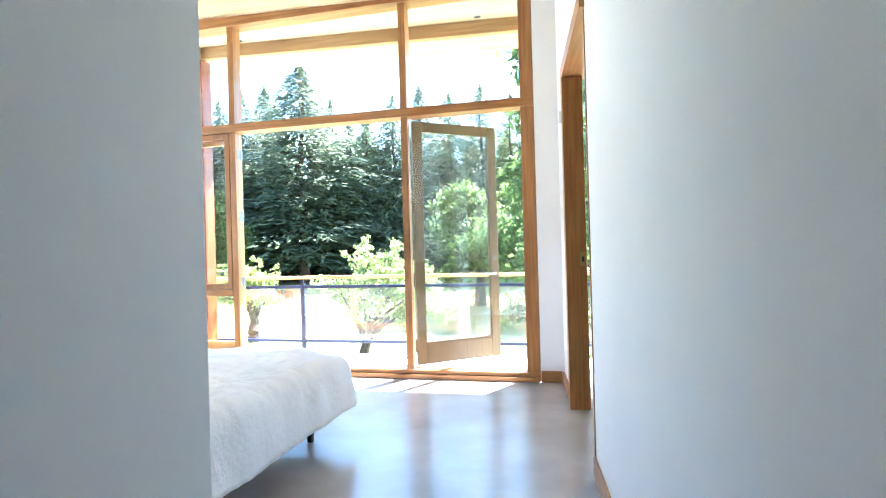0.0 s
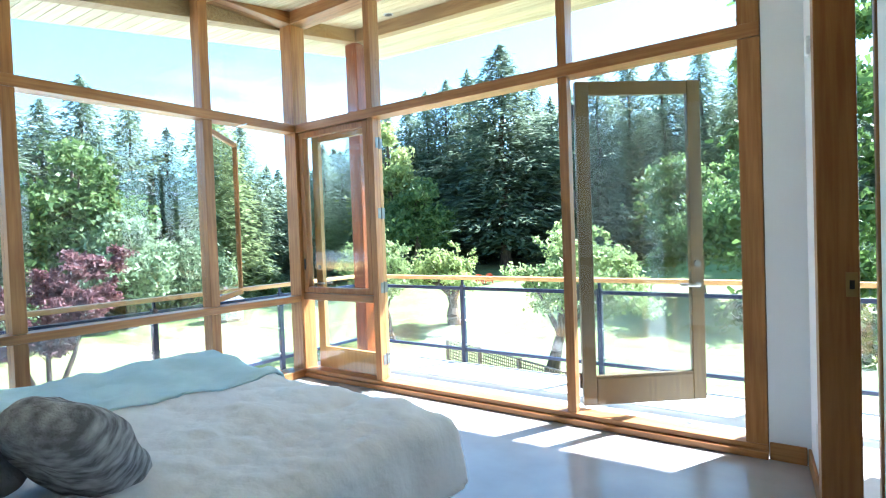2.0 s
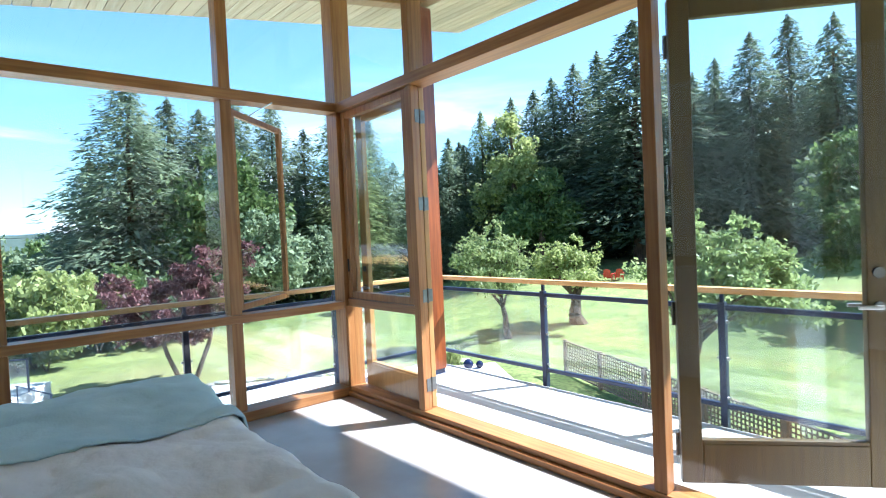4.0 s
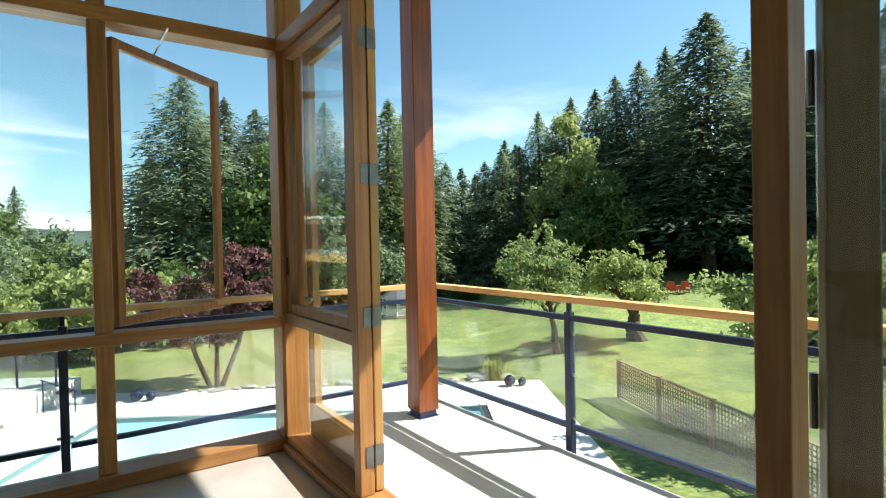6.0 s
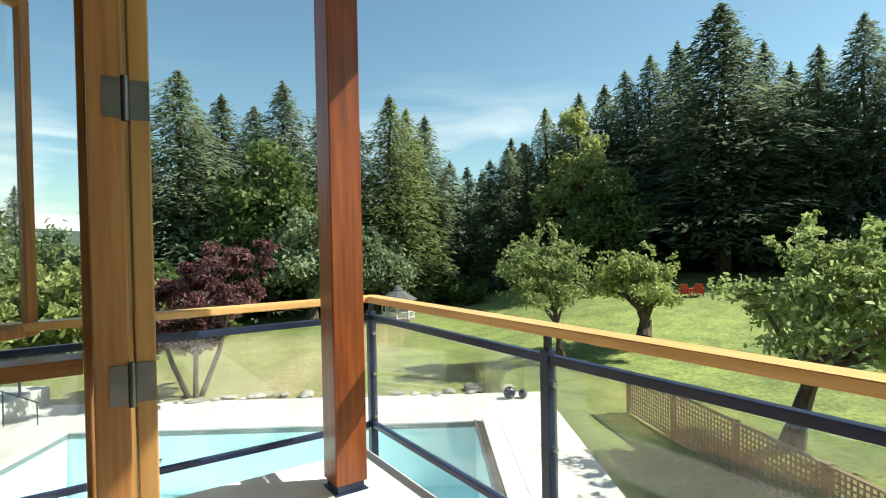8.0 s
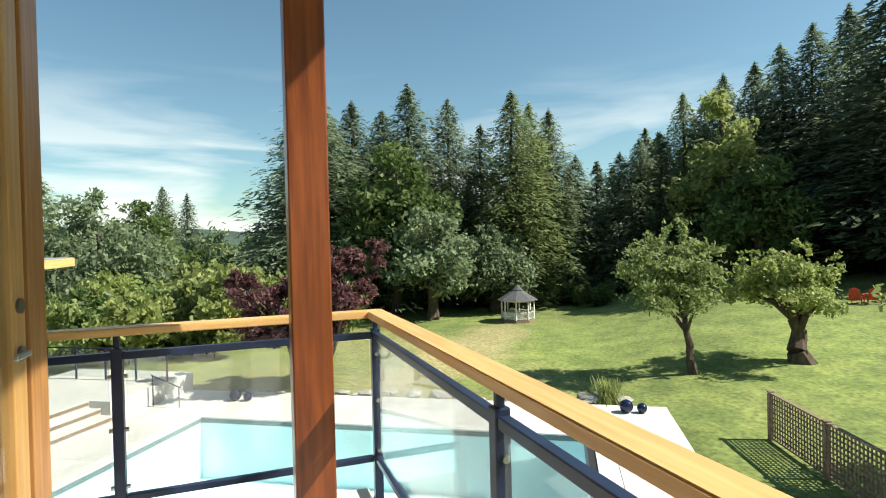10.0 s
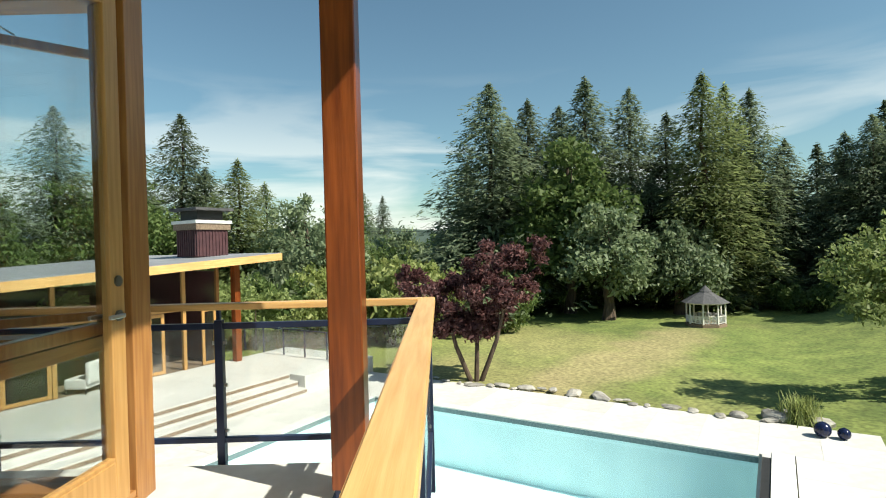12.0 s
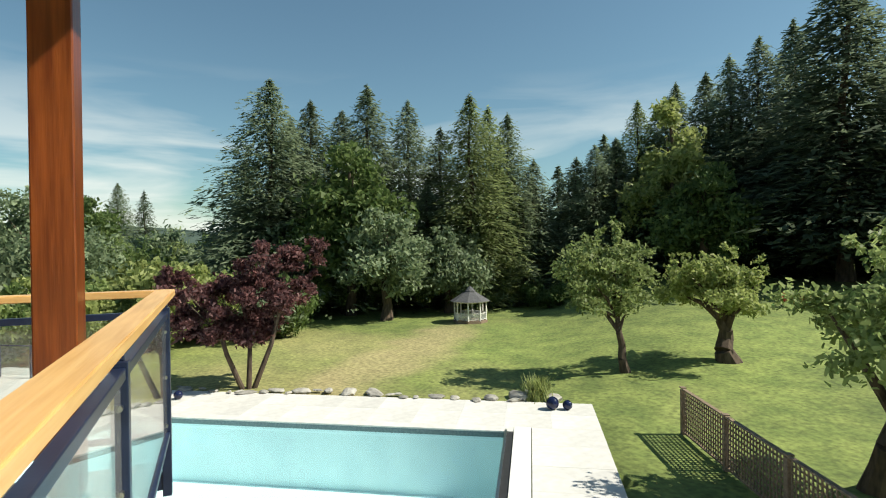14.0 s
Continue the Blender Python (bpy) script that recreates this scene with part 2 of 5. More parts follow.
def grass_mat():
    m = mat("lawn", (0.225, 0.275, 0.07), (0.13, 0.18, 0.042), 0.9, 0.9, bump=0.7, bscale=9, stain=0.25, stain_scale=0.12, detail=10)
    n, l = m.node_tree.nodes, m.node_tree.links
    b = n["Principled BSDF"]
    src = b.inputs["Base Color"].links[0].from_socket
    nz, ramp, mx = n.new("ShaderNodeTexNoise"), n.new("ShaderNodeValToRGB"), n.new("ShaderNodeMixRGB")
    nz.inputs["Scale"].default_value, nz.inputs["Detail"].default_value = 0.055, 5
    ramp.color_ramp.elements[0].position, ramp.color_ramp.elements[1].position = 0.5, 0.66
    fine, fr, fm = n.new("ShaderNodeTexNoise"), n.new("ShaderNodeMapRange"), n.new("ShaderNodeMixRGB")
    fine.inputs["Scale"].default_value, fine.inputs["Detail"].default_value = 7.0, 10
    fr.inputs["From Min"].default_value, fr.inputs["From Max"].default_value = 0.3, 0.7
    fr.inputs["To Min"].default_value, fr.inputs["To Max"].default_value = 0.58, 1.35
    fm.blend_type, fm.inputs[0].default_value = "MULTIPLY", 1.0
    mx.inputs[2].default_value = (0.36, 0.30, 0.14, 1)
    co = n.new("ShaderNodeTexCoord")
    l.new(co.outputs["Object"], nz.inputs["Vector"])
    l.new(nz.outputs["Fac"], ramp.inputs[0])
    sc = n.new("ShaderNodeMath")
    sc.operation, sc.inputs[1].default_value = "MULTIPLY", 0.75
    l.new(ramp.outputs[0], sc.inputs[0])
    l.new(sc.outputs[0], mx.inputs[0])
    l.new(src, mx.inputs[1])
    mp2, sep, wob, ad, ab, band, mxp = n.new("ShaderNodeMapping"), n.new("ShaderNodeSeparateXYZ"), n.new("ShaderNodeTexNoise"), n.new("ShaderNodeMath"), n.new("ShaderNodeMath"), n.new("ShaderNodeMapRange"), n.new("ShaderNodeMixRGB")
    mp2.vector_type = "TEXTURE"
    mp2.inputs["Location"].default_value, mp2.inputs["Rotation"].default_value = (-23.5, 14.5, 0), (0, 0, radians(-42))
    wob.inputs["Scale"].default_value, wob.inputs["Detail"].default_value = 0.35, 8
    ad.operation, ad.inputs[1].default_value = "MULTIPLY_ADD", 5.0
    ab.operation = "ABSOLUTE"
    band.interpolation_type = "SMOOTHSTEP"
    band.inputs["From Min"].default_value, band.inputs["From Max"].default_value = 0.2, 2.6
    band.inputs["To Min"].default_value, band.inputs["To Max"].default_value = 0.6, 0.0
    mxp.inputs[2].default_value = (0.40, 0.32, 0.17, 1)
    l.new(co.outputs["Object"], mp2.inputs[0])
    l.new(mp2.outputs[0], sep.inputs[0])
    l.new(co.outputs["Object"], wob.inputs["Vector"])
    l.new(wob.outputs["Fac"], ad.inputs[0])
    l.new(sep.outputs["Y"], ad.inputs[2])
    sh = n.new("ShaderNodeMath")
    sh.operation, sh.inputs[1].default_value = "SUBTRACT", 2.5
    l.new(ad.outputs[0], sh.inputs[0])
    l.new(sh.outputs[0], ab.inputs[0])
    l.new(ab.outputs[0], band.inputs["Value"])
    end, endr, mk = n.new("ShaderNodeMath"), n.new("ShaderNodeMapRange"), n.new("ShaderNodeMath")
    end.operation, mk.operation = "ABSOLUTE", "MULTIPLY"
    endr.inputs["From Min"].default_value, endr.inputs["From Max"].default_value = 6.0, 11.0
    endr.inputs["To Min"].default_value, endr.inputs["To Max"].default_value = 1.0, 0.0
    l.new(sep.outputs["X"], end.inputs[0])
    l.new(end.outputs[0], endr.inputs["Value"])
    l.new(band.outputs[0], mk.inputs[0])
    l.new(endr.outputs[0], mk.inputs[1])
    l.new(mk.outputs[0], mxp.inputs[0])
    l.new(mx.outputs[0], mxp.inputs[1])
    l.new(co.outputs["Object"], fine.inputs["Vector"])
    l.new(fine.outputs["Fac"], fr.inputs["Value"])
    l.new(mxp.outputs[0], fm.inputs[1])
    l.new(fr.outputs[0], fm.inputs[2])
    l.new(fm.outputs[0], b.inputs["Base Color"])
    return m


def water_mat():
    m = bpy.data.materials.new("pool_water")
    m.use_nodes = True
    n, l = m.node_tree.nodes, m.node_tree.links
    n.remove(n["Principled BSDF"])
    tr, gl, mix, fr = n.new("ShaderNodeBsdfTransparent"), n.new("ShaderNodeBsdfGlossy"), n.new("ShaderNodeMixShader"), n.new("ShaderNodeFresnel")
    tr.inputs[0].default_value = (0.92, 0.985, 0.995, 1)
    gl.inputs["Roughness"].default_value = 0.03
    fr.inputs["IOR"].default_value = 1.33
    nz, bp = n.new("ShaderNodeTexNoise"), n.new("ShaderNodeBump")
    nz.inputs["Scale"].default_value = 1.6
    bp.inputs["Strength"].default_value, bp.inputs["Distance"].default_value = 0.06, 0.1
    l.new(nz.outputs["Fac"], bp.inputs["Height"])
    l.new(bp.outputs[0], gl.inputs["Normal"])
    l.new(fr.outputs[0], mix.inputs[0])
    l.new(tr.outputs[0], mix.inputs[1])
    l.new(gl.outputs[0], mix.inputs[2])
    l.new(mix.outputs[0], n["Material Output"].inputs["Surface"])
    return m


GRASS, WATER = grass_mat(), water_mat()
FIRLEAF = leaf_mat("fir_needles", (0.27, 0.33, 0.205), (0.10, 0.135, 0.085), 0.56)
FIRLEAF_B = leaf_mat("cedar_needles", (0.33, 0.385, 0.165), (0.13, 0.175, 0.07), 0.56)
APPLE = leaf_mat("apple_leaves", (0.39, 0.46, 0.185), (0.17, 0.225, 0.075), 0.52)
MAPLE = leaf_mat("maple_leaves", (0.20, 0.27, 0.09), (0.08, 0.135, 0.04), 0.48)
LIME = leaf_mat("lime_leaves", (0.41, 0.45, 0.17), (0.19, 0.24, 0.075), 0.5)
PLUM = leaf_mat("plum_leaves", (0.20, 0.09, 0.085), (0.075, 0.036, 0.04), 0.42)
DEEP = leaf_mat("deep_green_leaves", (0.13, 0.20, 0.05), (0.035, 0.065, 0.02), 0.45)
GREYG = leaf_mat("grey_green_leaves", (0.27, 0.33, 0.19), (0.13, 0.18, 0.10), 0.45)


# ---------------------------------------------------------------- mesh helpers
def box(bm, x0, x1, y0, y1, z0, z1, bevel=0.0):
    """A box by its limits, with eased edges."""
    m = Matrix.Translation(((x0 + x1) / 2, (y0 + y1) / 2, (z0 + z1) / 2)) @ Matrix.Diagonal((abs(x1 - x0), abs(y1 - y0), abs(z1 - z0), 1))
    made = bmesh.ops.create_cube(bm, size=1, matrix=m)["verts"]
    if bevel:
        bmesh.ops.bevel(bm, geom=list({e for v in made for e in v.link_edges}), offset=bevel, segments=2, affect="EDGES", profile=0.5)
    return bm


def boxed(*limits, bevel=0.004):
    bm = bmesh.new()
    for b in limits:
        box(bm, *b, bevel=bevel)
    return bm


def rod(bm, a, b, r0, r1=None, sides=8):
    """A tapered round bar from a to b."""
    a, b = Vector(a), Vector(b)
    d = b - a
    m = Matrix.Translation((a + b) / 2) @ d.to_track_quat("Z", "Y").to_matrix().to_4x4()
    bmesh.ops.create_cone(bm, cap_ends=True, segments=sides, radius1=r0, radius2=r0 if r1 is None else r1, depth=d.length, matrix=m)
    return bm


def mesh_of(name, bm, material, smooth=False):
    me = bpy.data.meshes.new(name)
    bm.to_mesh(me)
    bm.free()
    me.materials.append(material)
    if smooth:
        me.polygons.foreach_set("use_smooth", [True] * len(me.polygons))
    return me


def part(name, bm, material, parent, label="", smooth=False):
    ob = new(name, mesh_of(name, bm, material, smooth))
    ob.parent = parent
    return tagged(ob, label)


def single(name, bm, material, label="", category="", kind="", group="", smooth=False, at=None):
    ob = new(name, mesh_of(name, bm, material, smooth))
    if at:
        ob.matrix_world = at
    return tagged(ob, label, category, group, kind)


def thing(name, at, label, category="", kind="", group=""):
    ob = new(name)
    ob.empty_display_size = 0.1
    ob.matrix_world = at
    return tagged(ob, label, category, group, kind)


def shared(name, me, parent, m):
    ob = new(name, me)
    ob.parent = parent
    ob.matrix_local = m
    return ob


def pane(name, limits, parent, material=GLASS):
    ob = part(name, boxed(limits, bevel=0), material, parent)
    ob.visible_shadow = False
    return ob


# ---------------------------------------------------------------- the room
FLOOR_Z, DECK_Z, YARD = 0.0, -0.08, -3.4
GLASS_Y, GLASS_X = 5.0, -3.92          # planes of the two window walls
HALL_L, SIDE_X, BACK_Y = -0.05, 0.70, 0.895
SIDE = pose(SIDE_X, GLASS_Y - 0.07, 0, 0, 0, 6)    # the east wall runs a little askew
TRANSOM, SILL_L, TOP = 2.66, 0.84, 3.74   # transom, low rail of the west windows, underside of the header


def roof_z(x, y=5.0):
    """Underside of the roof boards: it rises to the north eave and falls a little to the east."""
    return 3.91 - 0.03 * (x + 3.88) + 0.16 * (y - 5.0)


def structure():
    K = "structure"
    single("floor", boxed((-4.0, 5.0, -3.5, 4.93, -0.25, 0.0), bevel=0), CONCRETE_FLOOR, "polished warm grey concrete floor with faint cracks", "floor", K)
    single("wall_hall", boxed((HALL_L - 0.14, HALL_L, -3.5, BACK_Y, 0, 4.1), bevel=0.003), PLASTER, "plain white plaster hallway wall", "wall", K)
    single("wall_south", boxed((GLASS_X - 0.1, HALL_L - 0.141, BACK_Y - 0.14, BACK_Y, 0, 4.1), bevel=0.003), PLASTER, "plain white plaster wall behind the bed", "wall", K)
    single("wall_hall_end", boxed((HALL_L - 0.14, 1.75, -3.64, -3.5, 0, 4.1), bevel=0), PLASTER, "plain white wall closing the hallway", "wall", K)
    single("wall_east", boxed((0, 0.15, -8.46, -2.08, 0, 4.1), (0, 0.07, -0.73, 0.0, 0, 4.1), (0, 0.15, -2.08, -0.73, 2.66, 4.1), bevel=0.003), PLASTER, "white plaster wall with a tall doorway", "wall", K, at=SIDE)
    single("wall_pier", boxed((0.48, SIDE_X + 0.16, GLASS_Y - 0.068, GLASS_Y + 0.07, 0, 4.1), bevel=0.003), PLASTER, "narrow white plaster pier beside the window wall", "wall", K)
    # the neighbouring room
    single("wall_far_east", boxed((5.0, 5.15, -3.5, 5.07, 0, 4.1), bevel=0), PLASTER, "plain white wall of the next room", "wall", K)
    single("wall_next_south", boxed((1.76, 5.0, -3.64, -3.5, 0, 4.1), bevel=0), PLASTER, "plain white wall of the next room", "wall", K)
    # storey below
    single("wall_below", boxed((GLASS_X - 0.1, 5.15, -3.64, GLASS_Y + 0.07, YARD - 0.3, -0.25), bevel=0), PLASTER, "pale rendered wall of the lower storey", "wall", K)
    # baseboards
    bb = thing("baseboard", pose(0, 0, 0), "varnished fir baseboards along the white walls", "baseboard", K)
    for lim in ((-0.018, -0.002, -8.4, -2.085, 0.002, 0.11), (-0.018, -0.002, -0.69, -0.02, 0.002, 0.11)):
        part("board", boxed(lim), FIR_Y, bb).matrix_local = SIDE
    part("board", boxed((0.485, SIDE_X - 0.022, GLASS_Y - 0.09, GLASS_Y - 0.072, 0.002, 0.11)), FIR_X, bb)
    part("board", boxed((GLASS_X + 0.1, HALL_L, BACK_Y + 0.002, BACK_Y + 0.018, 0.002, 0.11)), FIR_X, bb)
    part("board", boxed((HALL_L + 0.002, HALL_L + 0.018, -3.5, BACK_Y + 0.018, 0.002, 0.11)), FIR_Y, bb)
    # doorway lining
    d = thing("door_3", SIDE, "doorway with a varnished fir lining and a sliding door in the wall", "doorway", K)
    part("jamb", boxed((-0.03, 0.128, -0.85, -0.735, 0, 2.6)), FIR_V, d)
    part("jamb", boxed((-0.006, 0.165, -2.078, -2.05, 0, 2.6)), FIR_V, d)
    part("head", boxed((-0.03, 0.19, -2.10, -0.735, 2.602, 2.70)), FIR_Y, d)
    st = part("strike_plate", boxed((0.075, 0.12, -0.855, -0.852, 1.12, 1.23), bevel=0), BRASS, d, "small brass strike plate")
    part("hole", boxed((0.088, 0.107, -0.858, -0.8555, 1.155, 1.195), bevel=0), BLACK, st)
    ls = thing("light_switch", SIDE @ pose(-0.02, -0.35, 2.40), "small white sensor box on the white wall", "sensor")
    part("body", boxed((0.0, 0.018, -0.03, 0.03, -0.05, 0.05), bevel=0.005), WHITEP, ls)
    so = thing("wall_socket", SIDE @ pose(-0.008, -0.4, 0.32), "white wall socket low on the wall", "socket")
    part("plate", boxed((0.0, 0.007, -0.035, 0.035, -0.055, 0.055), bevel=0.003), WHITEP, so)


EAVE_X, EAVE_Y = -5.35, 8.0


def slab_bm(x0, x1, y0, y1, d0, d1):
    """A slab that follows the roof's slope, d0 to d1 above the boards' underside."""
    bm = bmesh.new()
    vs = [bm.verts.new((x, y, roof_z(x, y) + d)) for d in (d0, d1) for x, y in ((x0, y0), (x1, y0), (x1, y1), (x0, y1))]
    for f in ((3, 2, 1, 0), (4, 5, 6, 7), (0, 1, 5, 4), (1, 2, 6, 5), (2, 3, 7, 6), (3, 0, 4, 7)):
        bm.faces.new([vs[i] for i in f])
    return bm


def next_room():
    g = thing("window_3", pose(0, 0, 0), "fir framed window wall of the next room", "window wall", "structure")
    y = GLASS_Y
    for cx in (1.10, 2.4, 3.7, 4.94):
        part("mullion", boxed((cx - 0.05, cx + 0.05, y - 0.07, y + 0.07, 0.085, 3.66)), FIR_V, g)
    for a, b in ((1.152, 2.348), (2.452, 3.648), (3.752, 4.888)):
        for z0, z1 in ((0.003, 0.083), (2.617, 2.703), (3.5, 3.66)):
            part("rail", boxed((a, b, y - 0.08, y + 0.08, z0, z1)), FIR_X, g)
        pane("pane", (a, b, y - 0.006, y + 0.006, 0.09, 2.61), g)
        pane("pane", (a, b, y - 0.006, y + 0.006, 2.71, 3.49), g)
    c = thing("sideboard", pose(1.9, 4.55, 0), "dark low sideboard under the next room's window", "sideboard")
    part("body", boxed((-0.6, 0.6, -0.2, 0.2, 0.08, 0.62), bevel=0.008), DARKFAB, c)
    part("top", boxed((-0.62, 0.62, -0.22, 0.22, 0.622, 0.65), bevel=0.004), BEAM, c)
    for i in range(3):
        d = part("door", boxed((-0.59 + i * 0.395, -0.21 + i * 0.395, -0.218, -0.202, 0.1, 0.6)), DARKFAB, c)
        part("handle", boxed((-0.41 + i * 0.395, -0.39 + i * 0.395, -0.232, -0.22, 0.3, 0.42)), NICKEL, d)


def ceiling_and_roof():
    """Boards run east and west under the sloping roof; the same boards line the soffit."""
    bm = bmesh.new()
    w, x0, x1 = 0.135, EAVE_X, 6.0
    y = -4.2
    while y < EAVE_Y - 0.06:
        a, b = y + 0.004, min(y + w - 0.004, EAVE_Y - 0.02)
        vs = [bm.verts.new((xx, yy, roof_z(xx, yy) + dz)) for dz in (0, 0.02) for xx, yy in ((x0, a), (x1, a), (x1, b), (x0, b))]
        for f in ((3, 2, 1, 0), (4, 5, 6, 7), (0, 1, 5, 4), (1, 2, 6, 5), (2, 3, 7, 6), (3, 0, 4, 7)):
            bm.faces.new([vs[i] for i in f])
        y += w
    single("ceiling", bm, SOFFIT, "pale tongue and groove board ceiling and soffit", "ceiling", "structure")
    r = thing("roof", pose(0, 0, 0), "low sloping roof with a pale board soffit", "roof", "structure")
    part("deck", slab_bm(EAVE_X - 0.02, 6, -4.2, EAVE_Y, 0.024, 0.16), METALROOF, r)
    part("beam", slab_bm(-4.165, 6, 6.075, 6.235, -0.16, -0.003), BEAM, r)
    part("beam", slab_bm(-4.165, -4.005, -4.2, 6.073, -0.16, -0.003), BEAM, r)
    for x, y in ((-3.3, 5.9), (-0.2, 5.9), (2.6, 5.9)):
        dl = thing("downlight", pose(x, y, roof_z(x, y) - 0.004, math.degrees(math.atan(0.16)), 0, 0), "small round recessed downlight in the soffit", "downlight", group="soffit downlights")
        bm = bmesh.new()
        bmesh.ops.create_cone(bm, cap_ends=True, segments=20, radius1=0.055, radius2=0.06, depth=0.012)
        part("ring", bm, NICKEL, dl)
        bm = bmesh.new()
        bmesh.ops.create_cone(bm, cap_ends=True, segments=20, radius1=0.042, radius2=0.042, depth=0.006, matrix=Matrix.Translation((0, 0, -0.008)))
        part("lamp", bm, BLACK, dl)


def window_walls():
    K = "structure"
    y, x = GLASS_Y, GLASS_X
    f = thing("window_1", pose(0, 0, 0), "floor to ceiling window wall in varnished fir frames", "window wall", K)
    part("corner_post", boxed((x - 0.09, x + 0.09, y - 0.09, y + 0.09, 0.0, 3.9)), FIR_V, f)
    for cx, hw in ((-2.77, 0.036), (-0.81, 0.036), (0.413, 0.062)):
        lo = boxed((cx - hw, cx + hw, y - 0.07, y + (0.07 if cx > 0 else 0.008), 0.085, TRANSOM - 0.045))
        part("mullion", lo, FIR_V, f)
        part("mullion", boxed((cx - hw, cx + hw, y - 0.07, y + 0.07, TRANSOM + 0.045, TOP + 0.02)), FIR_V, f)
    part("transom", boxed((x + 0.092, 0.475, y - 0.085, y + 0.085, TRANSOM - 0.043, TRANSOM + 0.043)), FIR_X, f)
    part("header", boxed((x + 0.092, 0.478, y - 0.10, y + 0.10, TOP + 0.022, 3.90)), FIR_X, f)
    part("sill", boxed((x + 0.092, 0.478, y - 0.11, y + 0.10, 0.003, 0.045)), FIR_X, f)
    part("sill_cap", boxed((x + 0.092, 0.478, y - 0.075, y + 0.085, 0.047, 0.083)), FIR_X, f)
    part("mid_rail", boxed((x + 0.092, -2.817, y - 0.06, y + 0.006, 0.83, 0.90)), FIR_X, f)
    part("sash", frame_bm(x + 0.10, -2.825, 0.905, 2.61, 0.06, y - 0.052, y + 0.008), FIR_V, f)
    part("sash_latch", boxed((x + 0.115, x + 0.135, y - 0.06, y - 0.032, 1.15, 1.27)), BLACK, f, "small dark window latch")
    for a, b, z0, z1 in ((x + 0.165, -2.89, 0.97, 2.545), (x + 0.095, -2.817, 0.09, 0.825), (-0.753, 0.349, 0.09, 2.61), (x + 0.095, -2.817, 2.71, TOP + 0.015), (-2.723, -0.847, 2.71, TOP + 0.015), (-0.753, 0.349, 2.71, TOP + 0.015)):
        pane("pane", (a, b, y - 0.006, y + 0.006, z0, z1), f)
    g = thing("window_2", pose(0, 0, 0), "west window wall in varnished fir frames with an open casement", "window wall", K)
    ys = (3.92, 2.42, 1.0)
    for cy in ys:
        for z0, z1 in ((0.085, SILL_L - 0.035), (SILL_L + 0.035, TRANSOM - 0.045), (TRANSOM + 0.045, TOP + 0.02)):
            part("mullion", boxed((x - 0.07, x + 0.07, cy - 0.045, cy + 0.045, z0, z1)), FIR_V, g)
    part("transom", boxed((x - 0.085, x + 0.085, BACK_Y, y - 0.092, TRANSOM - 0.043, TRANSOM + 0.043)), FIR_Y, g)
    part("header", boxed((x - 0.10, x + 0.10, BACK_Y, y - 0.092, TOP + 0.022, 3.90)), FIR_Y, g)
    part("low_rail", boxed((x - 0.08, x + 0.08, BACK_Y, y - 0.092, SILL_L - 0.033, SILL_L + 0.033)), FIR_Y, g)
    part("sill", boxed((x - 0.10, x + 0.11, BACK_Y, y - 0.092, 0.003, 0.083)), FIR_Y, g)
    edges = (y - 0.095, *[e for cy in ys for e in (cy + 0.047, cy - 0.047)], BACK_Y + 0.002)
    for i in range(0, len(edges), 2):
        for z0, z1 in ((0.09, SILL_L - 0.036), (SILL_L + 0.036, TRANSOM - 0.046), (TRANSOM + 0.046, TOP + 0.018)):
            if i == 0 and z0 > 0.5 and z1 < 2.7:
                continue
            if edges[i] - edges[i + 1] > 0.1:
                pane("pane", (x - 0.006, x + 0.006, edges[i + 1], edges[i], z0, z1), g)
    # the open casement, hinged on the first mullion
    c = thing("window_sash", pose(x - 0.06, 3.985, 0, 0, 0, 90 + 41), "open fir casement sash swung out over the deck", "window sash", K)
    part("sash_frame", frame_bm(0.0, 0.96, 0.89, 2.58, 0.055, -0.022, 0.022), FIR_V, c)
    pane("pane", (0.056, 0.904, -0.004, 0.004, 0.946, 2.524), c)
    part("stay", rod(bmesh.new(), (0.34, -0.01, 2.588), (0.06, -0.36, 2.608), 0.006), NICKEL, c, "thin metal stay")


def frame_bm(a0, a1, z0, z1, w, d0, d1, low=None):
    """A frame of two stiles and two rails in the xz plane; low: height of the bottom rail."""
    low = low or w
    return boxed((a0, a0 + w, d0, d1, z0, z1), (a1 - w, a1, d0, d1, z0, z1), (a0 + w, a1 - w, d0 + 0.002, d1 - 0.002, z0, z0 + low), (a0 + w, a1 - w, d0 + 0.002, d1 - 0.002, z1 - w, z1), bevel=0.005)


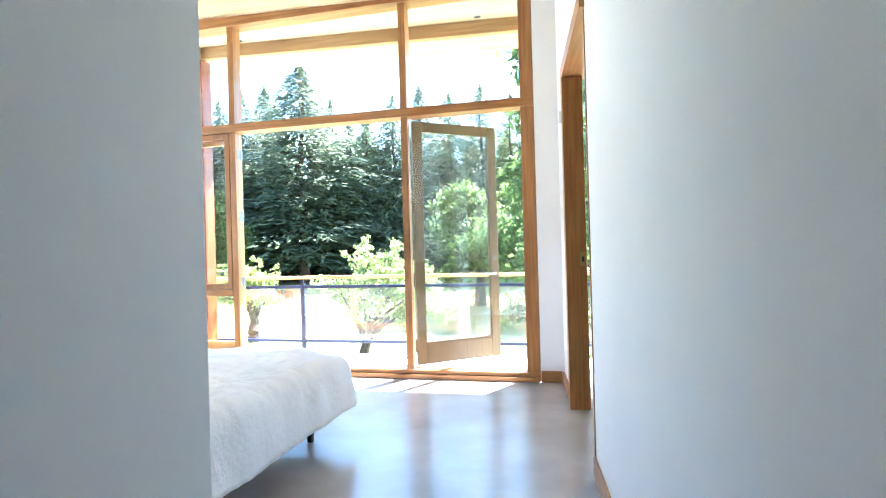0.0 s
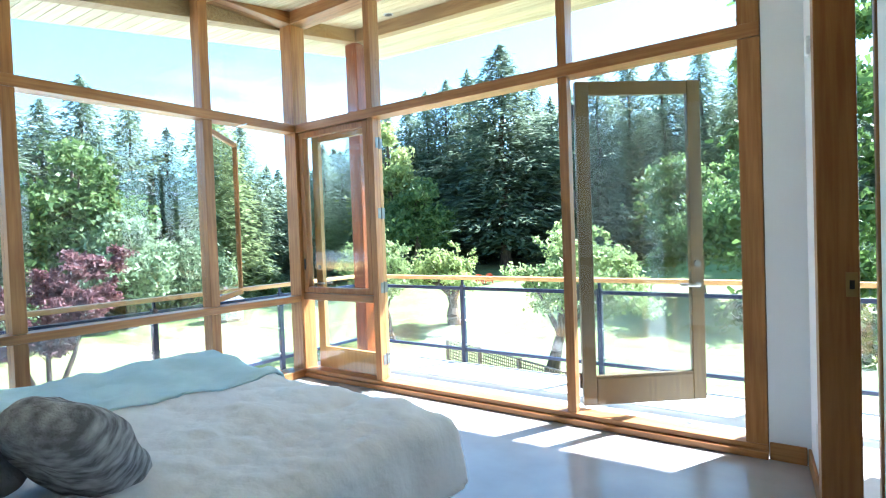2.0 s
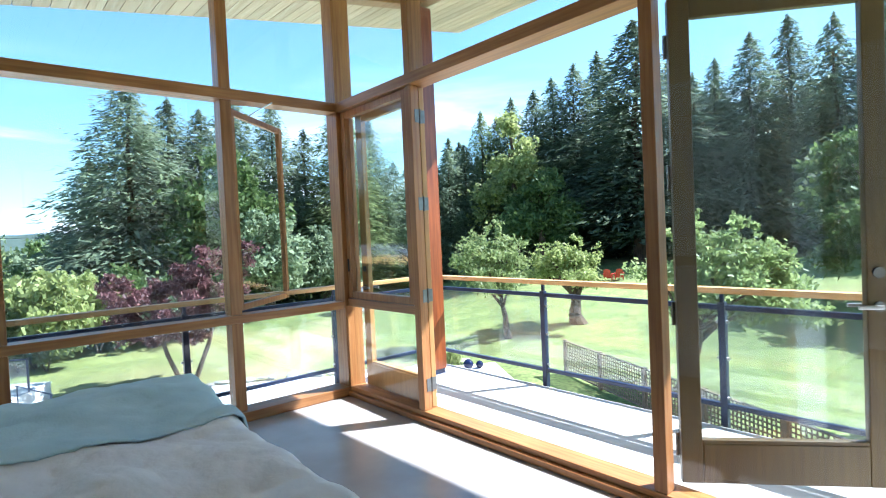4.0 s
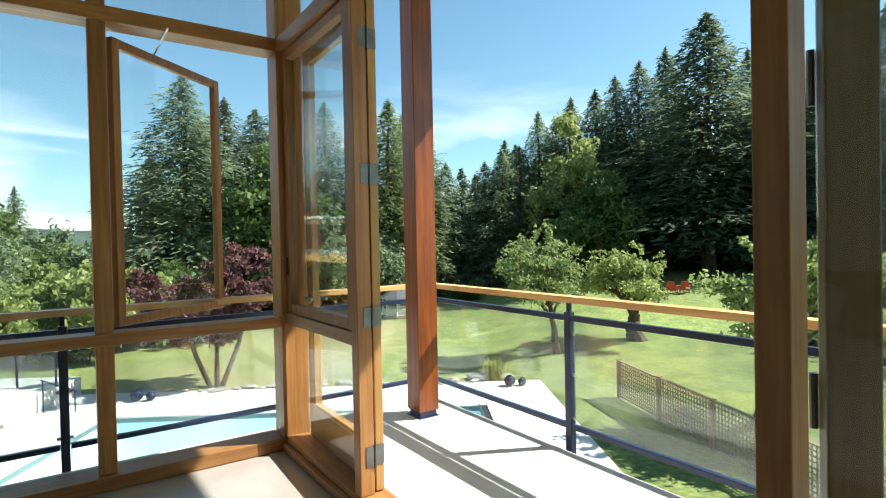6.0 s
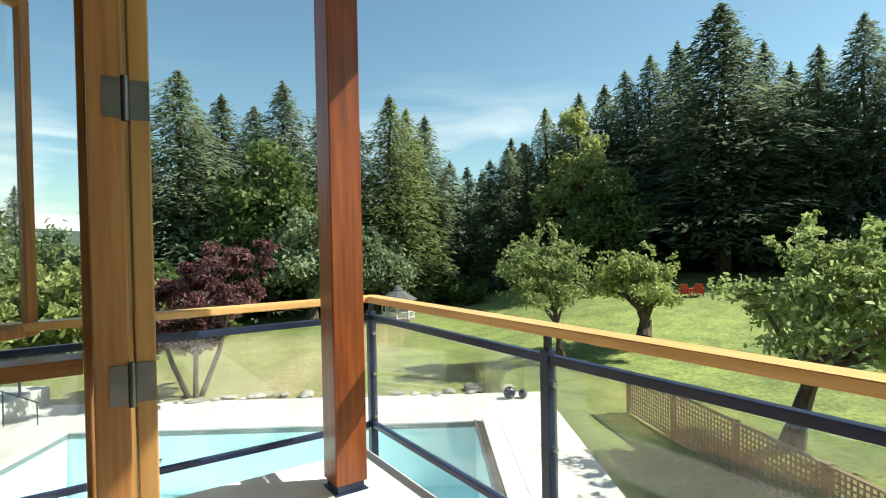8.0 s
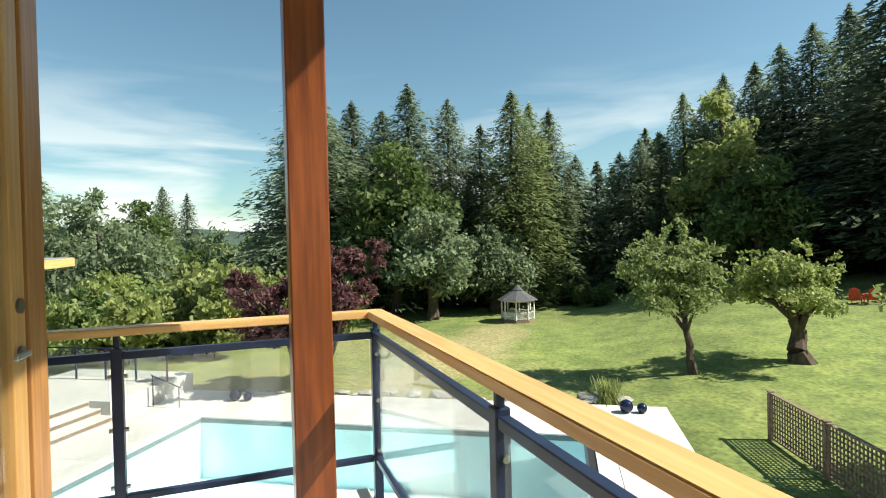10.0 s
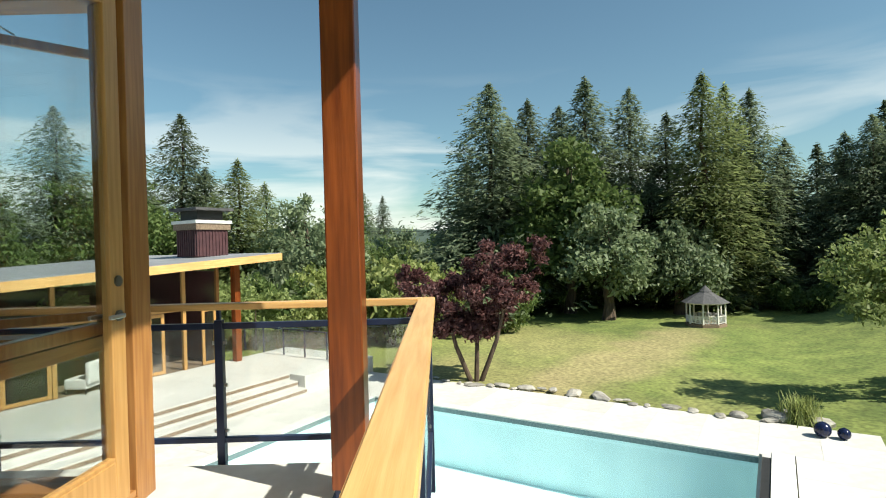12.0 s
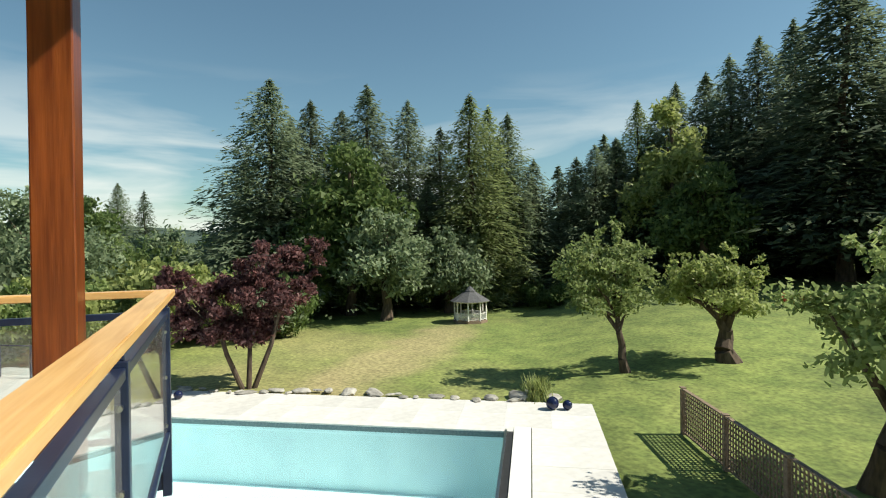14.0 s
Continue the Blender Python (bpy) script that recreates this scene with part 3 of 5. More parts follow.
def glazed_leaf(name, at, width, flip, label, wood=LEAF_FRAME):
    """A glazed fir door leaf from its hinge along local x."""
    d = thing(name, at, label, "door", "structure")
    part("leaf_frame", frame_bm(0, width, 0.09, 2.61, 0.105, -0.024, 0.024, low=0.23), wood, d)
    pane("pane", (0.106, width - 0.106, -0.005, 0.005, 0.321, 2.504), d)
    part("bottom_board", boxed((0.11, width - 0.11, -0.028, 0.028, 0.11, 0.30)), wood, d)
    for z in (1.0, 1.17):
        bm = bmesh.new()
        rod(bm, (width - 0.055, -0.034, z), (width - 0.055, 0.034, z), 0.027, sides=16)
        h = part("door_handle" if z < 1.1 else "deadbolt", bm, HINGE, d, "dull steel door handle" if z < 1.1 else "round dull steel deadbolt")
        if z < 1.1:
            for s in (-1, 1):
                part("lever", boxed((width - 0.16, width - 0.045, s * 0.05 - 0.008, s * 0.05 + 0.008, z - 0.01, z + 0.01), (width - 0.065, width - 0.045, min(s * 0.03, s * 0.05), max(s * 0.03, s * 0.05), z - 0.01, z + 0.01)), NICKEL, h)
    for z in (0.28, 0.98, 1.70, 2.38):
        if flip < 0:
            hb = boxed((-0.005, -0.001, -0.022, 0.022, z - 0.05, z + 0.05), (-0.018, -0.014, 0.042, 0.082, z - 0.05, z + 0.05), bevel=0)
            rod(hb, (-0.014, 0.032, z - 0.057), (-0.014, 0.032, z + 0.057), 0.009)
        else:
            hb = boxed((-0.004, 0.03, flip * 0.0255, flip * 0.0285, z - 0.06, z + 0.06), bevel=0)
            rod(hb, (-0.008, flip * 0.027, z - 0.062), (-0.008, flip * 0.027, z + 0.062), 0.009)
        part("hinge", hb, HINGE, d, "dull steel butt hinge")
    return d


def doors():
    glazed_leaf("door_1", pose(-2.745, 5.045, 0.0, 0, 0, 180 - 2), 1.0, -1, "glazed fir door leaf folded back over the deck")
    glazed_leaf("door_2", pose(-0.79, 5.115, 0.0, 0, 0, 40), 1.0, 1, "glazed door leaf in dark fir, deepened for its shaded side, standing open on the deck", DARK_FIR)


def deck():
    K = "structure"
    single("deck_floor", boxed((-4.53, 5.2, GLASS_Y + 0.07, 6.51, DECK_Z - 0.02, DECK_Z), (-4.53, GLASS_X - 0.1, -4.0, GLASS_Y + 0.07, DECK_Z - 0.02, DECK_Z), bevel=0), DECK, "pale sunlit deck coating with faint dirt", "deck", K)
    single("deck_slab", boxed((-4.51, 5.2, GLASS_Y + 0.07, 6.49, DECK_Z - 0.26, DECK_Z - 0.022), (-4.51, GLASS_X - 0.1, -4.0, GLASS_Y + 0.07, DECK_Z - 0.26, DECK_Z - 0.022), bevel=0.004), CEDAR, "timber edge of the deck", "deck", K)
    p = thing("deck_post", pose(-4.085, 6.155, DECK_Z), "square red cedar post carrying the roof", "post")
    part("shaft", boxed((-0.095, 0.095, -0.095, 0.095, 0.05, roof_z(-4.085, 6.06) - 0.165 - DECK_Z), bevel=0.008), CEDAR, p)
    part("base_plate", boxed((-0.10, 0.10, -0.10, 0.10, 0.0, 0.006), (-0.08, 0.08, -0.08, 0.08, 0.004, 0.052)), STEEL, p, "dark steel post base")
    for x, y in ((-4.2, 6.1), (1.5, 6.1), (4.8, 6.1), (-4.2, 1.0)):
        single("pillar", boxed((x - 0.15, x + 0.15, y - 0.15, y + 0.15, YARD - 0.2, DECK_Z - 0.27)), CEDAR, "square cedar pillar below the deck", "pillar", "structure")


def railing():
    """Steel posts outside the deck edge, two steel rails, glass infill and a timber cap."""
    r = thing("railing", pose(0, 0, 0), "deck railing of navy steel and glass with a timber cap", "railing")
    X, Y = -4.60, 6.59
    xs = [X, -2.87, -1.16, 0.55, 2.26, 3.97]
    ys = [Y, 5.22, 3.72, 2.22, 0.72, -0.9, -2.45, -4.0]
    spots = [(x, Y, 0) for x in xs] + [(X, y, 1) for y in ys[1:]]
    for px, py, side in spots:
        bm = boxed((px - 0.026, px + 0.026, py - 0.026, py + 0.026, DECK_Z - 0.24, 0.85), bevel=0.004)
        ps = part("post", bm, STEEL, r)
        part("pin", boxed((px - 0.014, px + 0.014, py - 0.014, py + 0.014, 0.85, 0.918)), STEEL, ps)
        nd = (0, -1) if not side else (1, 0)
        for z in (0.12, 0.42, 0.70):
            bm = bmesh.new()
            ex, ey = (1, 0) if not side else (0, 1)
            rod(bm, (px - ex * 0.045, py - ey * 0.045, z), (px + ex * 0.045, py + ey * 0.045, z), 0.012, sides=10)
            part("glass_clip", bm, NICKEL, ps)
        part("bracket", boxed((min(px, px + nd[0] * 0.1) - 0.02, max(px, px + nd[0] * 0.1) + 0.02, min(py, py + nd[1] * 0.1) - 0.02, max(py, py + nd[1] * 0.1) + 0.02, DECK_Z - 0.2, DECK_Z - 0.1)), STEEL, ps)
    for a, b in zip(xs, xs[1:]):
        part("top_rail", boxed((a + 0.028, b - 0.028, Y - 0.02, Y + 0.02, 0.79, 0.83)), STEEL, r)
        part("bottom_rail", boxed((a + 0.028, b - 0.028, Y - 0.02, Y + 0.02, 0.045, 0.08)), STEEL, r)
        pane("glass_panel", (a + 0.04, b - 0.04, Y - 0.005, Y + 0.005, 0.09, 0.78), r, RAIL_GLASS)
    for a, b in zip(ys[1:], ys):
        part("top_rail", boxed((X - 0.02, X + 0.02, a + 0.028, b - 0.028, 0.79, 0.83)), STEEL, r)
        part("bottom_rail", boxed((X - 0.02, X + 0.02, a + 0.028, b - 0.028, 0.045, 0.08)), STEEL, r)
        pane("glass_panel", (X - 0.005, X + 0.005, a + 0.04, b - 0.04, 0.09, 0.78), r, RAIL_GLASS)
    # the cap, mitred at the corner
    bm = bmesh.new()
    w, z0, z1 = 0.055, 0.918, 0.96
    for pts in (((X - w, Y + w), (5.0, Y + w), (5.0, Y - w), (X + w, Y - w)),):
        lo, hi = [bm.verts.new((*p, z0)) for p in pts], [bm.verts.new((*p, z1)) for p in pts]
        bm.faces.new(hi[::-1]), bm.faces.new(lo)
        for i in range(4):
            bm.faces.new((lo[i], hi[i], hi[(i + 1) % 4], lo[(i + 1) % 4]))
    bmesh.ops.recalc_face_normals(bm, faces=bm.faces)
    bmesh.ops.bevel(bm, geom=bm.edges[:], offset=0.005, segments=2, affect="EDGES")
    part("cap", bm, CAP_X, r, "honey coloured timber cap")
    bm = bmesh.new()
    pts = ((X - w - 0.001, Y + w - 0.003), (X + w - 0.002, Y - w - 0.001), (X + w - 0.002, -4.0), (X - w - 0.001, -4.0))
    lo, hi = [bm.verts.new((*p, z0)) for p in pts], [bm.verts.new((*p, z1)) for p in pts]
    bm.faces.new(hi[::-1]), bm.faces.new(lo)
    for i in range(4):
        bm.faces.new((lo[i], hi[i], hi[(i + 1) % 4], lo[(i + 1) % 4]))
    bmesh.ops.recalc_face_normals(bm, faces=bm.faces)
    bmesh.ops.bevel(bm, geom=bm.edges[:], offset=0.005, segments=2, affect="EDGES")
    part("cap", bm, CAP_Y, r, "honey coloured timber cap")


# ---------------------------------------------------------------- the bed
def soft_sheet(nx, ny, place):
    """A sheet of quads whose corners place(u, v) gives."""
    bm = bmesh.new()
    g = [[bm.verts.new(place(i / nx, j / ny)) for i in range(nx + 1)] for j in range(ny + 1)]
    for j in range(ny):
        for i in range(nx):
            bm.faces.new((g[j][i], g[j][i + 1], g[j + 1][i + 1], g[j + 1][i]))
    return bm


def cushion(w, h, d, seed, n=18):
    """A plump cushion with rounded corners and soft dents, standing in the xz plane."""
    bm = bmesh.new()
    bmesh.ops.create_cube(bm, size=2)
    bmesh.ops.subdivide_edges(bm, edges=bm.edges[:], cuts=n, use_grid_fill=True)
    for v in bm.verts:
        x, y, z = v.co
        puff = max(0.0, (1 - abs(x) ** 3.5) * (1 - abs(z) ** 3.5)) ** 0.5
        pin = 1 - 0.16 * (x * x) * (z * z) - 0.03 * (1 - puff)
        k = 1 + noise.noise(Vector((x * 1.7 + seed, y, z * 1.7))) * 0.22 + noise.noise(Vector((x * 5 + seed, y, z * 5))) * 0.05
        v.co = Vector((x * w / 2 * pin, y * (0.08 + 0.92 * puff) * d / 2 * k, z * h / 2 * pin))
    return bm


def bed():
    X0, X1, Y0, Y1, Z = -2.92, -0.80, 1.06, 3.24, 0.49
    b = thing("bed", pose((X0 + X1) / 2, (Y0 + Y1) / 2, 0), "low bed with a white upholstered base on short legs", "bed")
    cx, cy = (X0 + X1) / 2, (Y0 + Y1) / 2
    hx, hy = (X1 - X0) / 2 - 0.03, (Y1 - Y0) / 2 - 0.03
    part("base", boxed((-hx, hx, -hy, hy, 0.17, 0.36), bevel=0.02), SHEET, b)
    part("mattress", boxed((-hx, hx, -hy, hy, 0.362, Z), bevel=0.05), SHEET, b)
    for sx in (-1, 1):
        for sy in (-1, 1):
            bm = bmesh.new()
            rod(bm, (sx * (hx - 0.12), sy * (hy - 0.12), 0.0), (sx * (hx - 0.12), sy * (hy - 0.12), 0.17), 0.022, 0.032, sides=12)
            part("leg", bm, BLACK, b)
    part("headboard", boxed((-hx - 0.03, hx + 0.03, -hy - 0.1, -hy - 0.02, 0.17, 1.05), bevel=0.03), GREYFAB, b)

    def duvet(u, v):
        """Covers the top and hangs over both sides and the foot."""
        a, c = (u - 0.5) * 2 * (hx + 0.36), v * (2 * hy + 0.28) - hy
        ax, dz, dy = abs(a), 0.0, 0.0
        x, y = a, c
        z = Z + 0.075
        rr = 0.07
        n1 = noise.noise(Vector((a * 1.3, c * 1.3, 3)))
        n2 = noise.noise(Vector((a * 4.5, c * 4.5, 7)))
        z += 0.05 * n1 + 0.03 * n2 + 0.022 * abs(noise.noise(Vector((a * 7, c * 3, 1)))) + 0.011 * noise.noise(Vector((a * 15, c * 15, 4)))
        z += 0.09 * max(0.0, -a / hx)
        over = ax - hx
        if over > 0:
            k = min(over / rr, 1.0)
            x = math.copysign(hx + rr * math.sin(k * math.pi / 2) + 0.025 * noise.noise(Vector((c * 5, over * 2, 5))) * min(1, over * 6) + over * 0.12, a)
            z -= (rr * (1 - math.cos(k * math.pi / 2)) + max(0, over - rr) * 0.98)
        over2 = c - hy
        if over2 > 0:
            k = min(over2 / rr, 1.0)
            y = hy + rr * math.sin(k * math.pi / 2) + 0.03 * noise.noise(Vector((a * 6, over2 * 2, 9))) * min(1, over2 * 6) + over2 * 0.1
            z -= (rr * (1 - math.cos(k * math.pi / 2)) + max(0, over2 - rr) * 0.98)
        return (x, y, max(z, 0.2))

    dv = single("duvet", soft_sheet(110, 120, duvet), LINEN, "white quilted duvet hanging over the sides of the bed", "duvet", smooth=True, at=pose(cx, cy, 0))
    md = dv.modifiers.new("thick", "SOLIDIFY")
    md.thickness, md.offset = 0.03, 1.0

    def throw(u, v):
        a, c = -hx - 0.22 + u * 0.98, -0.75 + v * (hy + 1.0) + u * 0.35
        x, y, z = duvet(0.5 + a / (2 * (hx + 0.36)), min(1.0, (c + hy) / (2 * hy + 0.28)))
        up = 0.034 + 0.012 * noise.noise(Vector((a * 3, c * 6, 2)))
        if a < -hx:
            return (x - 0.05, y, z + 0.01)
        return (x, y + (0.03 if c > hy else 0), z + up)

    th = single("throw_blanket", soft_sheet(60, 60, throw), TEAL, "pale teal throw blanket spread over a corner of the bed", "blanket", smooth=True, at=pose(cx, cy, 0))
    md = th.modifiers.new("thick", "SOLIDIFY")
    md.thickness, md.offset = 0.012, 1.0
    for nm, w, h, d, m, mt, lb in (
        ("pillow", 0.72, 0.46, 0.24, pose(-1.12, 1.38, 0.74, 34, 0, 4), SHEET, "plump white pillow leaning on the headboard"),
        ("pillow", 0.72, 0.46, 0.24, pose(-2.3, 1.33, 0.76, 38, 0, -2), SHEET, "plump white pillow leaning on the headboard"),
        ("cushion", 0.50, 0.50, 0.22, pose(-1.66, 1.56, 0.82, 34, 0, 6), GREYFAB, "plain dark grey cushion leaning on white pillows"),
        ("cushion", 0.45, 0.50, 0.24, pose(-1.38, 1.84, 0.745, 42, 10, 24), FUR, "striped grey faux fur cushion lying on the bed"),
    ):
        single(nm, cushion(w, h, d, w * 3 + h + m.translation.x), mt, lb, nm, smooth=True, at=m)


# ---------------------------------------------------------------- the yard
PX, PY, PA = -18.15, 4.53, -31.9     # north-west corner of the pool and the turn of the garden's axes
GARDEN = pose(PX, PY, 0, 0, 0, PA)
POOL_W, POOL_L = 7.6, 10.5


ORIGIN = (-0.805, 6.884)


def in_garden(x, y):
    v = GARDEN.inverted() @ Vector((x, y, 0))
    return v.x, v.y


def yard_z(x, y):
    d = math.hypot(x, y)
    z = YARD - 0.06 + 0.35 * noise.noise(Vector((x * 0.035, y * 0.035, 4))) * min(1, max(0, (d - 22) / 20))
    z += max(0, y - 45) * 0.012 if y < 140 else 1.14
    t = min(1.0, max(0.0, (math.hypot(x - ORIGIN[0], y - ORIGIN[1]) - 14) / 28))
    side = min(1.0, max(0.0, (60 - math.degrees(math.atan2(ORIGIN[0] - x, y - ORIGIN[1]))) / 18))
    z += 2.3 * (0.6 * t + 0.4 * t * t * (3 - 2 * t)) * side * side * (3 - 2 * side)
    a, b = in_garden(x, y)
    if -2.4 < a < 13 and -7 < b < 12.6:
        z = YARD - 0.06
    if -1.2 < a < POOL_W + 1.2 and -1.2 < b < POOL_L + 1.2:
        z = -6.0
    if -6 < x < 7 and -6 < y < 6:
        z = YARD - 0.2
    return z


def ground():
    n = 150
    k = 5.2
    axis = [math.sinh((i / n * 2 - 1) * k) / math.sinh(k) * 2600 for i in range(n + 1)]
    fine = [v for v in axis if abs(v) > 75]
    step = [-74 + 1.1 * i for i in range(136)]
    xs = sorted(fine + step)
    vx = [(x - 12) for x in xs]
    vy = [(y + 18) for y in xs]
    verts = [(x, y, yard_z(x, y)) for y in vy for x in vx]
    m = len(vx)
    faces = [(j * m + i, j * m + i + 1, (j + 1) * m + i + 1, (j + 1) * m + i) for j in range(m - 1) for i in range(m - 1)]
    me = bpy.data.meshes.new("ground")
    me.from_pydata(verts, [], faces)
    me.materials.append(GRASS)
    me.polygons.foreach_set("use_smooth", [True] * len(faces))
    tagged(new("ground", me), "mown green lawn with dry yellow patches", "lawn", kind="structure")


def pool():
    W, L, Z = POOL_W, POOL_L, YARD
    p = thing("pool", GARDEN @ Matrix.Translation((0, 0, Z)), "turquoise swimming pool with a dark waterline tile", "pool", "structure")
    part("basin", boxed((-0.1, 0.0, -0.1, L + 0.1, -1.7, -0.16), (W, W + 0.1, -0.1, L + 0.1, -1.7, -0.16), (0, W, -0.1, 0, -1.7, -0.16), (0, W, L, L + 0.1, -1.7, -0.16), (-0.1, W + 0.1, -0.1, L + 0.1, -1.85, -1.7), bevel=0), POOLWALL, p)
    part("tile_band", boxed((-0.1, 0.004, -0.1, L + 0.1, -0.158, -0.03), (W - 0.004, W + 0.1, -0.1, L + 0.1, -0.158, -0.03), (0.004, W - 0.004, -0.1, 0.004, -0.158, -0.03), (0.004, W - 0.004, L - 0.004, L + 0.1, -0.158, -0.03), bevel=0), TILE, p)
    part("coping", boxed((-0.32, 0.02, -0.32, L + 0.3, -0.028, 0.012), (0.02, W + 0.32, -0.32, 0.02, -0.028, 0.012), (W, W + 0.32, 0.02, L + 0.3, -0.028, 0.012), bevel=0.008), PAVER, p)
    part("cover_slot", boxed((0.02, W, L + 0.0, L + 0.19, -0.029, -0.002), bevel=0), BLACK, p, "dark slot of the pool cover")
    part("cover_lid", boxed((-0.3, W, L + 0.2, L + 0.62, 0.0, 0.03), bevel=0.006), WHITEP, p, "white metal pool cover lid")
    part("cover_rail", boxed((-0.1, W, L - 0.03, L + 0.03, -0.012, 0.016), bevel=0.004), NICKEL, p)
    bm = soft_sheet(24, 30, lambda u, v: (0.005 + u * (W - 0.01), 0.005 + v * (L - 0.01), -0.12))
    w = part("water", bm, WATER, p)
    w.visible_shadow = False
    part("bench", boxed((W - 2.4, W, L - 1.2, L - 0.02, -1.69, -0.7), bevel=0.03), POOLWALL, p)


def patio():
    """Pale paving slabs round the pool, laid with open joints on a bed."""
    W, L, Z = POOL_W, POOL_L, YARD
    g = thing("pavement", GARDEN @ Matrix.Translation((0, 0, Z)), "pale concrete paving slabs round the pool", "paving", "structure")
    rects = [(-2.6, -0.34, -6.5, 12.85), (W + 0.34, 13.5, -6.5, 12.85), (-0.34, W + 0.34, -6.5, -0.34), (-0.34, W + 0.34, L + 0.64, 12.85)]
    for r in rects:
        part("bed", boxed((r[0], r[1], r[2], r[3], -0.12, -0.006), bevel=0), PAVER, g)
    cache = {}
    for a0, a1, b0, b1 in rects:
        na, nb = max(1, round((a1 - a0) / 1.22)), max(1, round((b1 - b0) / 1.22))
        sa, sb = (a1 - a0) / na, (b1 - b0) / nb
        key = (round(sa, 3), round(sb, 3))
        if key not in cache:
            cache[key] = mesh_of("slab", boxed((-sa / 2 + 0.0025, sa / 2 - 0.0025, -sb / 2 + 0.0025, sb / 2 - 0.0025, -0.005, 0.0), bevel=0.0015), PAVER)
        for i in range(na):
            for j in range(nb):
                ca, cb = a0 + (i + 0.5) * sa, b0 + (j + 0.5) * sb
                shared("slab", cache[key], g, Matrix.Translation((ca, cb, random.uniform(-0.001, 0.001))))


def field_stone(seed, s):
    bm = bmesh.new()
    bmesh.ops.create_icosphere(bm, subdivisions=2, radius=1)
    for v in bm.verts:
        k = 1 + 0.35 * noise.noise(v.co * 1.3 + Vector((seed * 7.1, 0, 0)))
        v.co = Vector((v.co.x * s * 1.25, v.co.y * s, v.co.z * s * 0.55)) * k
    return bm


def garden_edge():
    rnd = random.Random(4)
    meshes = [mesh_of("stone", field_stone(i, 0.3), STONE) for i in range(5)]
    b = -0.4
    i = 0
    while b < 11.6:
        a = -2.78 + 0.18 * math.sin(b * 0.9) + rnd.uniform(-0.15, 0.15)
        s = rnd.uniform(0.22, 0.8)
        m = GARDEN @ Matrix.Translation((a, b, YARD + 0.03)) @ Euler((0, 0, rnd.uniform(0, 6))).to_matrix().to_4x4() @ Matrix.Diagonal((s * rnd.uniform(0.9, 1.7), s, s * rnd.uniform(0.5, 0.9), 1))
        o = new("stone", meshes[i % 5])
        o.matrix_world = m
        tagged(o, "rough grey field stone edging the paving", "stone", "stones along the lawn")
        b += 0.6 * s + rnd.uniform(0.02, 0.45)
        i += 1


def ball(x, y, r, label):
    bm = bmesh.new()
    bmesh.ops.create_uvsphere(bm, u_segments=32, v_segments=20, radius=r, matrix=Matrix.Translation((0, 0, r * 0.97)))
    t = thing("garden_ball", pose(x, y, YARD), label, "garden ornament", group="glazed garden balls")
    part("sphere", bm, GLAZE, t, smooth=True)
    bm = bmesh.new()
    rod(bm, (0, 0, r * 1.94), (0, 0, r * 2.02), r * 0.14, r * 0.1, 12)
    part("neck", bm, GLAZE, t)


def lattice_fence():
    """Cedar lattice panels between posts, from the lawn towards the house."""
    a, b = Vector((-10.72, 17.29, YARD - 0.05)), Vector((-1.1, 12.95, YARD - 0.05))
    d = (b - a)
    L = d.length
    m = Matrix.Translation(a) @ Matrix.Rotation(math.atan2(d.y, d.x), 4, "Z")
    f = thing("lattice_fence", m, "weathered cedar fence with square lattice panels", "fence")
    n = 5
    w = L / n
    H = 1.10
    for i in range(n + 1):
        ps = part("post", boxed((i * w - 0.05, i * w + 0.05, -0.05, 0.05, 0, H + 0.0)), FENCEW, f)
        part("post_cap", boxed((i * w - 0.065, i * w + 0.065, -0.065, 0.065, H + 0.036, H + 0.062)), FENCEW, ps)
    slat_v = mesh_of("slat", boxed((-0.018, 0.018, -0.016, -0.002, 0.10, H), bevel=0), FENCEW)
    slat_h = mesh_of("slat", boxed((0.052, w - 0.052, 0.002, 0.016, -0.018, 0.018), bevel=0), FENCEW)
    for i in range(n):
        part("top_rail", boxed((i * w + 0.02, (i + 1) * w - 0.02, -0.045, 0.045, H, H + 0.035)), FENCEW, f)
        part("bottom_rail", boxed((i * w + 0.052, (i + 1) * w - 0.052, -0.03, 0.03, 0.06, 0.10)), FENCEW, f)
        k = int(w / 0.105)
        for j in range(1, k):
            shared("slat", slat_v, f, Matrix.Translation((i * w + j * w / k, 0, 0)))
        z = 0.16
        while z < H - 0.06:
            shared("slat", slat_h, f, Matrix.Translation((i * w, 0, z)))
            z += 0.105


